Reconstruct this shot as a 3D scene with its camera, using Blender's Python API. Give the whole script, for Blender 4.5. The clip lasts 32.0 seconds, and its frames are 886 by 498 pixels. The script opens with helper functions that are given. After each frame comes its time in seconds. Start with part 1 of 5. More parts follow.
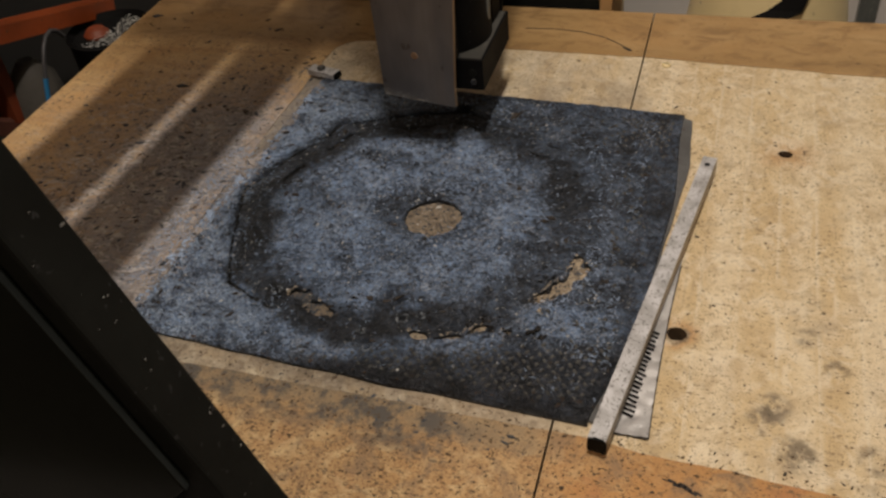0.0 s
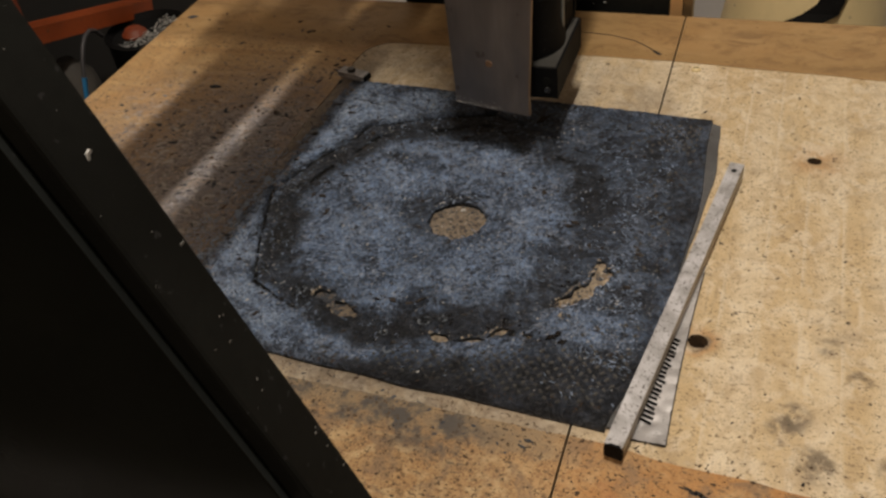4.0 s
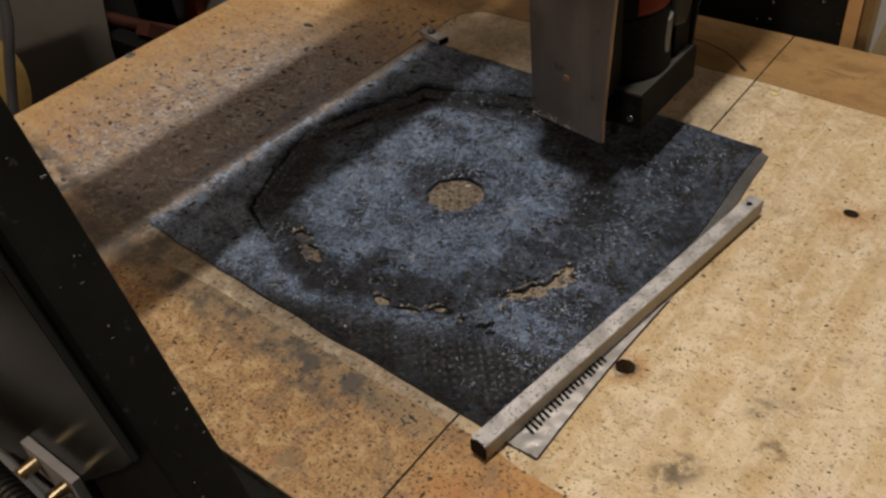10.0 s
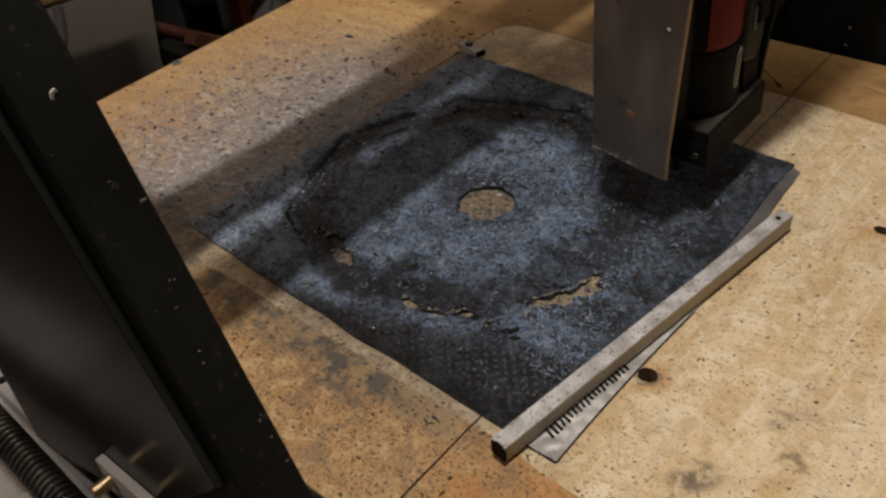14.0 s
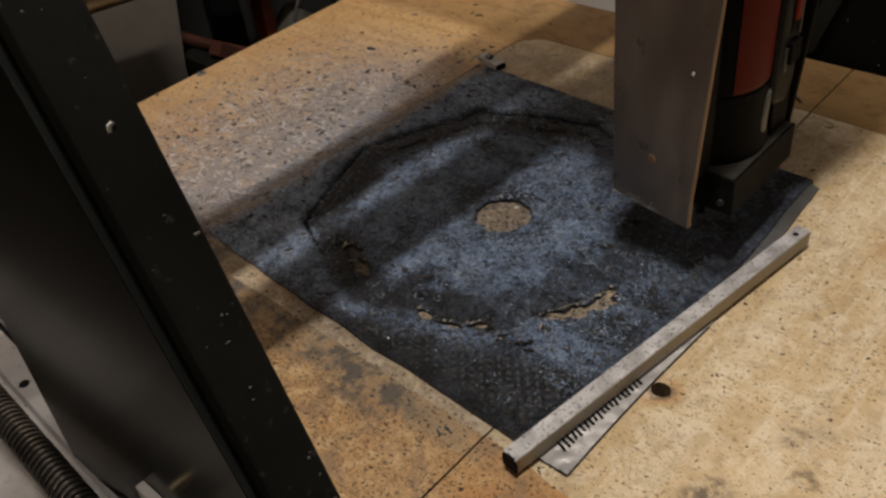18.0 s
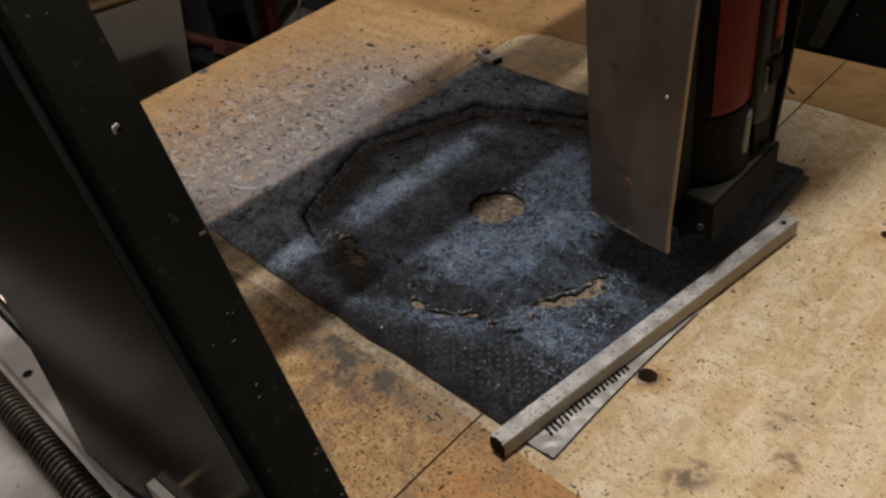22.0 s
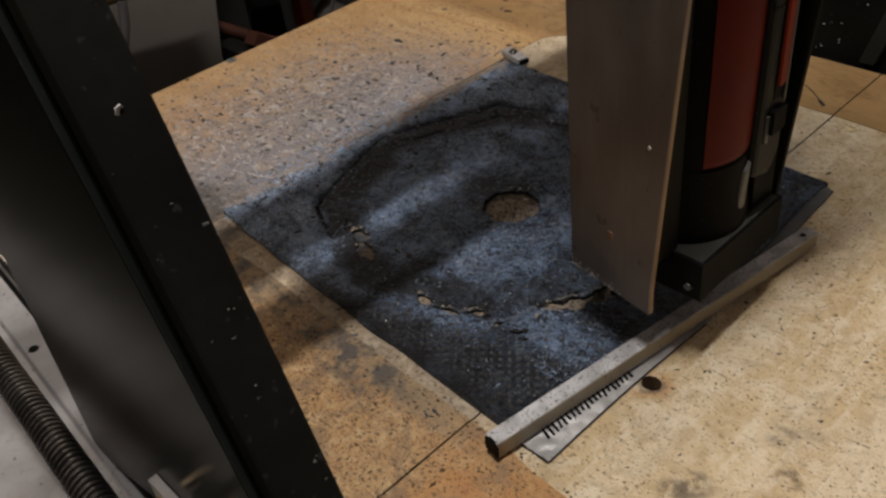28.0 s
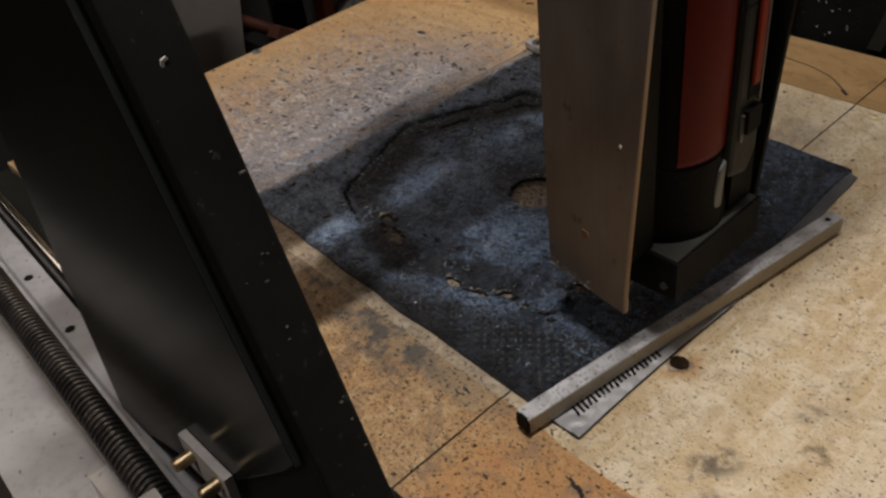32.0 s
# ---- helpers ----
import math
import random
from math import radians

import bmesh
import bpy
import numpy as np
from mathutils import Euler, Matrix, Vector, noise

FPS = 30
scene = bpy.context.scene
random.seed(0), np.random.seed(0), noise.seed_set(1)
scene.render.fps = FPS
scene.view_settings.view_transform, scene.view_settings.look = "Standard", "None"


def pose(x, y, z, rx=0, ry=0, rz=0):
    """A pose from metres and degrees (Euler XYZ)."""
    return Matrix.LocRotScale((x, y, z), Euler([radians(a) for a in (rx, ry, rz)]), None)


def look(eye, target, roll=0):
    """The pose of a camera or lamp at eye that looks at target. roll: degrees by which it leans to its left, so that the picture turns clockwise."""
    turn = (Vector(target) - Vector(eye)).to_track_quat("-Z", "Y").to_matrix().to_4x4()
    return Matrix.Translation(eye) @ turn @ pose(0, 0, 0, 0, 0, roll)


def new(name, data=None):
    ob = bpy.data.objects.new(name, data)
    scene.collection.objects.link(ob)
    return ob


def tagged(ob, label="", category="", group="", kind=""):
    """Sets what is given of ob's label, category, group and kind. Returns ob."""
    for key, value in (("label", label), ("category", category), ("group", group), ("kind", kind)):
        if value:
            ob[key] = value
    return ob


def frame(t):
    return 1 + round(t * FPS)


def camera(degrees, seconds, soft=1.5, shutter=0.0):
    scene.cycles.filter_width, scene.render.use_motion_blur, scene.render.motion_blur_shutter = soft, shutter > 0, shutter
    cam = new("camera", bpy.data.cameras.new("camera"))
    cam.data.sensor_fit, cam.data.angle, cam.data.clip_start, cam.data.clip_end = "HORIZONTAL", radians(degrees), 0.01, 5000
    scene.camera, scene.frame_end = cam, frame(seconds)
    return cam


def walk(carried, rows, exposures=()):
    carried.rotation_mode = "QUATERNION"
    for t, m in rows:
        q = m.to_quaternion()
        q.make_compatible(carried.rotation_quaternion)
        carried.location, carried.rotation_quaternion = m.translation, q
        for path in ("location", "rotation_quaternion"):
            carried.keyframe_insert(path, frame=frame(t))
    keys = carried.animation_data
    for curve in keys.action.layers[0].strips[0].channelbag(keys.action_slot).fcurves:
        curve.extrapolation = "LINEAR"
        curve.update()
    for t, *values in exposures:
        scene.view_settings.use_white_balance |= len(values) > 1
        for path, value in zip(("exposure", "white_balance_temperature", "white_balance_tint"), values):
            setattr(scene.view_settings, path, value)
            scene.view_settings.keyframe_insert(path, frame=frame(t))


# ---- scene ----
cam = camera(53.0, 32.0, soft=2.6)
PATH = [
    (0, (0.022, -0.001, 0.504), (-0.524, 1.413, -0.801), -7.0),
    (0.5, (0.025, -0.004, 0.508), (-0.519, 1.414, -0.793), -7.1),
    (1, (0.026, -0.002, 0.507), (-0.53, 1.407, -0.8), -7.3),
    (1.5, (0.026, -0.002, 0.509), (-0.534, 1.405, -0.798), -7.3),
    (2, (0.025, -0.001, 0.51), (-0.547, 1.405, -0.792), -7.3),
    (2.5, (0.024, -0.002, 0.511), (-0.555, 1.401, -0.792), -7.6),
    (4.5, (0.045, 0.005, 0.508), (-0.582, 1.386, -0.795), -8.2),
    (5, (0.064, 0.016, 0.505), (-0.537, 1.387, -0.821), -7.5),
    (5.5, (0.075, 0.033, 0.507), (-0.593, 1.371, -0.82), -8.9),
    (6, (0.082, 0.048, 0.506), (-0.643, 1.345, -0.832), -10.5),
    (6.5, (0.118, 0.067, 0.493), (-0.647, 1.312, -0.873), -6.1),
    (7, (0.165, 0.071, 0.497), (-0.816, 1.199, -0.832), -5.0),
    (7.5, (0.184, 0.076, 0.495), (-0.821, 1.214, -0.807), -5.3),
    (8, (0.192, 0.088, 0.493), (-0.797, 1.245, -0.803), -6.0),
    (8.5, (0.203, 0.094, 0.49), (-0.781, 1.256, -0.807), -6.4),
    (9, (0.202, 0.089, 0.489), (-0.779, 1.235, -0.824), -6.3),
    (9.5, (0.203, 0.087, 0.489), (-0.796, 1.235, -0.809), -6.6),
    (10, (0.202, 0.089, 0.488), (-0.803, 1.23, -0.811), -6.5),
    (10.5, (0.201, 0.089, 0.488), (-0.817, 1.23, -0.801), -6.4),
    (11, (0.199, 0.089, 0.487), (-0.831, 1.214, -0.806), -6.8),
    (11.5, (0.199, 0.087, 0.486), (-0.846, 1.2, -0.806), -7.1),
    (12, (0.199, 0.085, 0.487), (-0.854, 1.189, -0.805), -7.0),
    (12.5, (0.198, 0.083, 0.49), (-0.861, 1.187, -0.799), -7.0),
    (13, (0.204, 0.083, 0.492), (-0.862, 1.191, -0.787), -7.0),
    (13.5, (0.213, 0.083, 0.49), (-0.865, 1.189, -0.78), -7.1),
    (15.5, (0.227, 0.085, 0.489), (-0.881, 1.182, -0.764), -7.1),
    (16, (0.229, 0.087, 0.487), (-0.886, 1.179, -0.765), -7.3),
    (16.5, (0.23, 0.091, 0.486), (-0.892, 1.176, -0.764), -7.5),
    (17, (0.227, 0.092, 0.486), (-0.904, 1.173, -0.76), -7.4),
    (17.5, (0.228, 0.089, 0.486), (-0.903, 1.172, -0.759), -7.2),
    (18, (0.226, 0.085, 0.493), (-0.91, 1.167, -0.748), -7.5),
    (18.5, (0.225, 0.08, 0.496), (-0.918, 1.163, -0.738), -7.6),
    (19, (0.228, 0.076, 0.495), (-0.909, 1.161, -0.741), -7.6),
    (19.5, (0.23, 0.073, 0.495), (-0.916, 1.138, -0.751), -7.8),
    (20, (0.227, 0.072, 0.496), (-0.913, 1.139, -0.754), -7.8),
    (20.5, (0.224, 0.071, 0.502), (-0.912, 1.14, -0.75), -7.8),
    (21, (0.225, 0.07, 0.502), (-0.911, 1.144, -0.746), -7.4),
    (21.5, (0.236, 0.074, 0.499), (-0.903, 1.147, -0.746), -7.4),
    (22, (0.249, 0.086, 0.494), (-0.908, 1.146, -0.745), -8.6),
    (22.5, (0.261, 0.104, 0.49), (-0.918, 1.151, -0.74), -9.0),
    (23, (0.265, 0.112, 0.489), (-0.937, 1.151, -0.726), -8.9),
    (23.5, (0.261, 0.112, 0.485), (-0.934, 1.155, -0.734), -8.6),
    (24, (0.258, 0.114, 0.482), (-0.929, 1.15, -0.751), -8.9),
    (24.5, (0.26, 0.117, 0.478), (-0.924, 1.156, -0.754), -7.7),
    (25, (0.264, 0.113, 0.477), (-0.919, 1.155, -0.754), -7.2),
    (25.5, (0.264, 0.108, 0.48), (-0.932, 1.144, -0.743), -7.3),
    (27.5, (0.262, 0.103, 0.482), (-0.955, 1.116, -0.74), -7.3),
    (28, (0.262, 0.101, 0.481), (-0.955, 1.113, -0.741), -7.5),
    (28.5, (0.261, 0.097, 0.481), (-0.958, 1.102, -0.746), -7.3),
    (29, (0.26, 0.091, 0.481), (-0.955, 1.114, -0.734), -7.2),
    (29.5, (0.259, 0.087, 0.482), (-0.948, 1.122, -0.732), -7.0),
    (30, (0.257, 0.079, 0.479), (-0.962, 1.106, -0.729), -7.7),
    (30.5, (0.251, 0.072, 0.478), (-0.965, 1.107, -0.726), -7.1),
    (31, (0.255, 0.072, 0.477), (-0.96, 1.091, -0.742), -7.5),
    (31.5, (0.258, 0.073, 0.477), (-0.964, 1.094, -0.734), -6.9),
    (32, (0.264, 0.077, 0.478), (-0.97, 1.074, -0.74), -7.8),
]
U = 0.75
EXPOSURES = [(0, 0, 6720, 10), (10, 0, 6660, 10), (16, 0, 6530, 10), (22, 0, 6360, 10), (28, 0, 6100, 10), (32, 0, 6000, 10)]
walk(cam, [(t, look([U * v for v in eye], [U * v for v in target], roll)) for t, eye, target, roll in PATH], EXPOSURES)

# ---- light and exposure ----
# The plan is drawn on a mat 0.40 wide; the true mat is 0.30 m, so U metres make one plan unit.
scene.view_settings.exposure = 0.0
world = bpy.data.worlds.new("world")
scene.world = world
world.use_nodes = True
world.node_tree.nodes["Background"].inputs[0].default_value = (0.55, 0.62, 0.75, 1)
world.node_tree.nodes["Background"].inputs[1].default_value = 0.02


def lamp(name, place, target, size, power, colour):
    data = bpy.data.lights.new(name, "AREA")
    data.shape, data.size, data.energy, data.color = "DISK", size, power, colour
    ob = new(name, data)
    ob.matrix_world = look([U * v for v in place], [U * v for v in target])
    return ob


# a long tube over the table, in line with the machine's y axis
tube_light = bpy.data.lights.new("ceiling_tube", "AREA")
tube_light.shape, tube_light.size, tube_light.size_y = "RECTANGLE", 0.045, 0.42
tube_light.energy, tube_light.color = 18.0, (1.0, 0.905, 0.80)
new("ceiling_tube", tube_light).matrix_world = pose(U * 0.02, U * 0.30, U * 2.15)
# added fill from the south for the rails; no real lamp stands there
lamp("south_fill", (-0.30, -1.30, 1.75), (-0.15, 0.5, 0), 0.70, 6.7, (1.0, 0.765, 0.56))
# added fill from the west for the shaded mat; there is no window
lamp("west_fill", (-2.60, 0.90, 1.55), (-0.2, 0.6, 0), 0.90, 3.5, (1.0, 0.765, 0.56))


# ---- materials ----
class Nodes:
    """Short hand for building a node tree."""

    def __init__(self, name):
        self.m = bpy.data.materials.new(name)
        self.m.use_nodes = True
        self.t = self.m.node_tree
        self.b = self.t.nodes["Principled BSDF"]
        self.pos = self.vec("MULTIPLY", self.add("ShaderNodeTexCoord").outputs["Object"], (1 / U,) * 3)

    def add(self, kind):
        return self.t.nodes.new(kind)

    def put(self, socket, v):
        if hasattr(v, "is_output"):
            self.t.links.new(v, socket)
        elif v is not None:
            socket.default_value = v

    def math(self, op, a, b=0.0, c=0.0, clamp=False):
        n = self.add("ShaderNodeMath")
        n.operation, n.use_clamp = op, clamp
        for s, v in zip(n.inputs, (a, b, c)):
            self.put(s, v)
        return n.outputs[0]

    def vec(self, op, a, b=(0, 0, 0)):
        n = self.add("ShaderNodeVectorMath")
        n.operation = op
        self.put(n.inputs[0], a)
        self.put(n.inputs[1], b)
        return n.outputs[1 if op in ("LENGTH", "DISTANCE", "DOT_PRODUCT") else 0]

    def xyz(self, v):
        n = self.add("ShaderNodeSeparateXYZ")
        self.put(n.inputs[0], v)
        return n.outputs

    def noise(self, scale, detail=4.0, rough=0.6, stretch=(1, 1, 1), distort=0.0, offset=(0, 0, 0)):
        v = self.vec("ADD", self.vec("MULTIPLY", self.pos, stretch), offset)
        n = self.add("ShaderNodeTexNoise")
        self.put(n.inputs["Vector"], v)
        n.inputs["Scale"].default_value, n.inputs["Detail"].default_value = scale, detail
        n.inputs["Roughness"].default_value, n.inputs["Distortion"].default_value = rough, distort
        return n.outputs[0]

    def noise_colour(self, scale):
        n = self.add("ShaderNodeTexNoise")
        self.put(n.inputs["Vector"], self.pos)
        n.inputs["Scale"].default_value, n.inputs["Detail"].default_value = scale, 3
        return n.outputs[1]

    def voronoi(self, scale, stretch=(1, 1, 1), out="Distance", random=1.0):
        v = self.vec("MULTIPLY", self.pos, stretch)
        n = self.add("ShaderNodeTexVoronoi")
        self.put(n.inputs["Vector"], v)
        n.inputs["Scale"].default_value, n.inputs["Randomness"].default_value = scale, random
        return n.outputs[out]

    def step(self, v, a, b, lo=0.0, hi=1.0):
        n = self.add("ShaderNodeMapRange")
        n.interpolation_type = "SMOOTHSTEP"
        for s, w in zip(n.inputs, (v, a, b, lo, hi)):
            self.put(s, w)
        return n.outputs[0]

    def mix(self, f, a, b, blend="MIX"):
        n = self.add("ShaderNodeMix")
        n.data_type, n.blend_type = "RGBA", blend
        self.put(n.inputs[0], f)
        for s, v in ((n.inputs[6], a), (n.inputs[7], b)):
            self.put(s, (*v, 1) if isinstance(v, tuple) else v)
        return n.outputs[2]

    def bump(self, h, strength=0.3, distance=0.001, under=None):
        n = self.add("ShaderNodeBump")
        n.inputs["Strength"].default_value, n.inputs["Distance"].default_value = strength, distance * U
        self.put(n.inputs["Height"], h)
        if under is not None:
            self.put(n.inputs["Normal"], under)
        return n.outputs[0]

    def done(self, colour=None, rough=0.6, metal=0.0, normal=None, spec=0.5):
        self.put(self.b.inputs["Base Color"], (*colour, 1) if isinstance(colour, tuple) else colour)
        self.put(self.b.inputs["Roughness"], rough)
        self.put(self.b.inputs["Metallic"], metal)
        self.put(self.b.inputs["Specular IOR Level"], spec)
        if normal is not None:
            self.put(self.b.inputs["Normal"], normal)
        return self.m


def plain(name, colour, rough=0.5, metal=0.0, vary=0.25, scale=40.0, bump=0.15, dirt=None, spec=0.5):
    """A surface of one colour with stains at two scales, uneven gloss and a fine relief."""
    n = Nodes(name)
    big, fine = n.noise(scale * 0.25, 3), n.noise(scale * 4, 4)
    dark = tuple(c * (1 - vary) for c in colour)
    light = tuple(min(1, c * (1 + vary)) for c in colour)
    c = n.mix(n.step(big, 0.3, 0.7), dark, light)
    c = n.mix(n.step(fine, 0.45, 0.75, 0, 0.5), c, dark)
    if dirt:
        c = n.mix(n.step(n.noise(scale * 6, 2, 0.5, offset=(7, 3, 1)), 0.66, 0.74), c, dirt)
    r = n.step(big, 0.2, 0.8, rough * 0.8, min(1, rough * 1.25))
    return n.done(c, r, metal, n.bump(fine, bump, 0.0008), spec)


def specks(n, c, amount, dark, size=1.0):
    """Fine dark flecks at two sizes."""
    a = n.noise(300 / size, 2, 0.55, (0.6, 1, 1))
    b = n.noise(620 / size, 2, 0.6, (0.75, 1, 1), 0, (5, 2, 0))
    patch = n.step(n.noise(14, 3, 0.6, (1, 1, 1), 0, (2, 9, 0)), 0.35, 0.65, 0.45, 1.0)
    c = n.mix(n.math("MULTIPLY", n.step(a, 0.60, 0.66, 0, amount), patch), c, dark)
    return n.mix(n.math("MULTIPLY", n.step(b, 0.585, 0.66, 0, amount * 0.85), patch), c, dark)


def wood_surfaced():
    """Pale softwood, planed by the machine in passes along y, with dark flecks."""
    n = Nodes("surfaced_softwood")
    px, py, pz = n.xyz(n.pos)
    grain = n.noise(26, 5, 0.65, (1, 0.12, 1), 1.2)
    blot = n.noise(9, 5, 0.65)
    wobble = n.math("ADD", px, n.math("MULTIPLY", n.noise(5), 0.006))
    passes = n.math("FRACT", n.math("MULTIPLY", wobble, 34.0))
    ridge = n.step(passes, 0.0, 0.16, 1.0, 0.0)
    lane = n.noise(1, 0, 0.5, (34, 0.4, 1))
    c = n.mix(n.step(grain, 0.3, 0.7), (0.56, 0.405, 0.205), (0.68, 0.53, 0.31))
    c = n.mix(n.step(lane, 0.35, 0.7, 0, 0.7), c, (0.80, 0.69, 0.50))
    c = n.mix(n.math("MULTIPLY", ridge, n.step(blot, 0.38, 0.6, 0, 0.65)), c, (0.86, 0.79, 0.63))
    c = n.mix(n.step(blot, 0.50, 0.70, 0, 0.55), c, (0.50, 0.34, 0.155))
    c = n.mix(n.step(n.noise(34, 5, 0.7, (1, 1, 1), 0.4, (4, 4, 0)), 0.52, 0.74, 0, 0.5), c, (0.42, 0.29, 0.14))
    grey = n.math("MULTIPLY", n.step(n.noise(20, 5, 0.7, (1, 1, 1), 0.5, (6, 1, 0)), 0.52, 0.66), n.step(n.noise(85, 4, 0.7), 0.42, 0.62, 0.15, 0.6))
    c = n.mix(n.step(n.noise(15, 5, 0.65, (1, 0.6, 1), 0.3, (9, 9, 0)), 0.50, 0.68, 0, 0.6), c, (0.70, 0.585, 0.42))
    c = n.mix(grey, c, (0.33, 0.27, 0.19))
    streak = n.math("MULTIPLY", n.step(n.noise(120, 3, 0.6, (1, 0.07, 1), 0.6, (2, 7, 0)), 0.64, 0.70), n.step(blot, 0.45, 0.6, 0, 0.45))
    c = n.mix(streak, c, (0.26, 0.19, 0.11))
    warp = n.vec("ADD", n.pos, n.vec("MULTIPLY", n.vec("SUBTRACT", n.noise_colour(60), (0.5, 0.5, 0.5)), (0.02, 0.02, 0)))
    for kx, ky, r0, r1 in ((0.015, 0.483, 0.009, 0.022), (0.092, 0.733, 0.006, 0.034)):
        c = n.mix(n.step(n.vec("DISTANCE", warp, (kx, ky, 0)), r0, r1, 0.75, 0), c, (0.46, 0.22, 0.055))
    edge = n.math("MULTIPLY", n.step(n.noise(62, 5, 0.7, (1, 1, 1), 0.4, (3, 8, 0)), 0.44, 0.58, 0, 0.85), n.math("MULTIPLY", n.step(py, 0.415, 0.395), n.step(px, -0.08, -0.15)))
    c = n.mix(edge, c, (0.09, 0.083, 0.078))
    # strip before the mat: rough and dirty, coloured darker for its shade as well
    front = n.math("MULTIPLY", n.step(py, 0.41, 0.395), n.step(px, -0.05, -0.08))
    c = n.mix(n.math("MULTIPLY", front, n.step(n.noise(90, 5, 0.7), 0.36, 0.6, 0.45, 0.92)), c, (0.27, 0.19, 0.11))
    c = n.mix(n.step(n.vec("DISTANCE", warp, (0.015, 0.483, 0)), 0.0065, 0.0105, 0.85, 0), c, (0.07, 0.04, 0.02))
    c = n.mix(n.step(n.noise(135, 5, 0.7, (1, 1, 1), 0.4, (8, 2, 0)), 0.46, 0.66, 0, 0.45), c, (0.44, 0.32, 0.175))
    c = n.mix(n.step(n.noise(70, 5, 0.7, (1, 1, 1), 0.4, (1, 6, 0)), 0.50, 0.70, 0, 0.40), c, (0.74, 0.62, 0.44))
    c = n.mix(n.step(n.noise(58, 3, 0.56, (1, 0.8, 1), 0.8, (5, 8, 0)), 0.46, 0.68, 0, 0.65), c, (0.80, 0.70, 0.53))
    c = n.mix(n.step(n.noise(40, 3, 0.56, (1, 0.8, 1), 0.8, (2, 3, 0)), 0.50, 0.70, 0, 0.48), c, (0.40, 0.275, 0.135))
    c = n.mix(0.16, c, (0.62, 0.54, 0.42))
    dab = n.step(n.noise(75, 4, 0.65), 0.40, 0.58, 0.1, 1)
    for kx, ky, r1 in ((0.086, 0.428, 0.016), (0.080, 0.413, 0.017), (0.101, 0.390, 0.021), (0.108, 0.498, 0.013), (0.128, 0.470, 0.012), (0.150, 0.395, 0.016)):
        c = n.mix(n.math("MULTIPLY", dab, n.step(n.vec("DISTANCE", n.pos, (kx, ky, 0)), r1 * 0.35, r1, 0.85, 0)), c, (0.15, 0.12, 0.085))
    c = specks(n, c, 0.85, (0.17, 0.115, 0.066), 0.8)
    # grey dust round the mat, thick where it shows through the mat's holes
    d = n.vec("DISTANCE", n.pos, (*RING, 0))
    film = n.math("MULTIPLY", n.step(d, 0.26, 0.38, 1, 0), n.step(n.noise(30, 5), 0.36, 0.60, 0.35, 0.95))
    film = n.math("MULTIPLY", film, n.step(px, -0.02, -0.06))
    hole = n.vec("DISTANCE", n.pos, (-0.208, 0.580, 0))
    film = n.math("MAXIMUM", n.math("MULTIPLY", film, n.step(px, -0.38, -0.41, 0.6, 0.75)), n.step(hole, 0.028, 0.035, 0.92, 0))
    c = n.mix(film, c, n.mix(n.step(n.noise(170, 5, 0.75, (1, 1, 1), 0.6, (4, 7, 0)), 0.38, 0.64), (0.15, 0.122, 0.097), (0.36, 0.305, 0.24)))
    c = n.mix(n.step(n.vec("DISTANCE", n.pos, (-0.275, 0.457, 0)), 0.028, 0.042, 0.88, 0), c, (0.11, 0.088, 0.067))
    fluff = n.math("MULTIPLY", n.step(px, -0.385, -0.41), n.math("MULTIPLY", n.step(py, 0.46, 0.50), n.step(py, 0.70, 0.62)))
    fluff = n.math("MULTIPLY", fluff, n.step(n.noise(110, 6, 0.75, (1, 1, 1), 2.0, (2, 5, 0)), 0.44, 0.58, 0.05, 0.9))
    c = n.mix(fluff, c, (0.21, 0.235, 0.28))
    # bare strip west of the mat: grey dust, with its shade painted in
    strip = n.math("MULTIPLY", n.step(px, -0.390, -0.405), n.math("MULTIPLY", n.step(py, 0.43, 0.47), n.step(py, 0.86, 0.78)))
    c = n.mix(n.math("MULTIPLY", strip, n.step(n.noise(85, 3, 0.58, (1, 1, 1), 1.0, (7, 7, 0)), 0.38, 0.62, 0.55, 0.95)), c, (0.205, 0.185, 0.17))
    d2 = n.vec("DISTANCE", n.pos, (-0.42, 0.40, 0))
    c = n.mix(n.math("MULTIPLY", n.step(d2, 0.02, 0.085, 1, 0), n.step(n.noise(42, 5, 0.7), 0.38, 0.6, 0.15, 0.9)), c, (0.075, 0.07, 0.065))
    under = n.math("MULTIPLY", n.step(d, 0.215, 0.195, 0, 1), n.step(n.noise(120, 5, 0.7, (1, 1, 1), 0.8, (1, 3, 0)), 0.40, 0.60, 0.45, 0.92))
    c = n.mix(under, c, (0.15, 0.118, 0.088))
    h = n.math("ADD", n.math("MULTIPLY", ridge, 0.5), n.math("ADD", grain, n.noise(300, 2)))
    return n.done(c, n.step(blot, 0.3, 0.7, 0.5, 0.72), 0, n.bump(h, 0.4, 0.0007), 0.3)


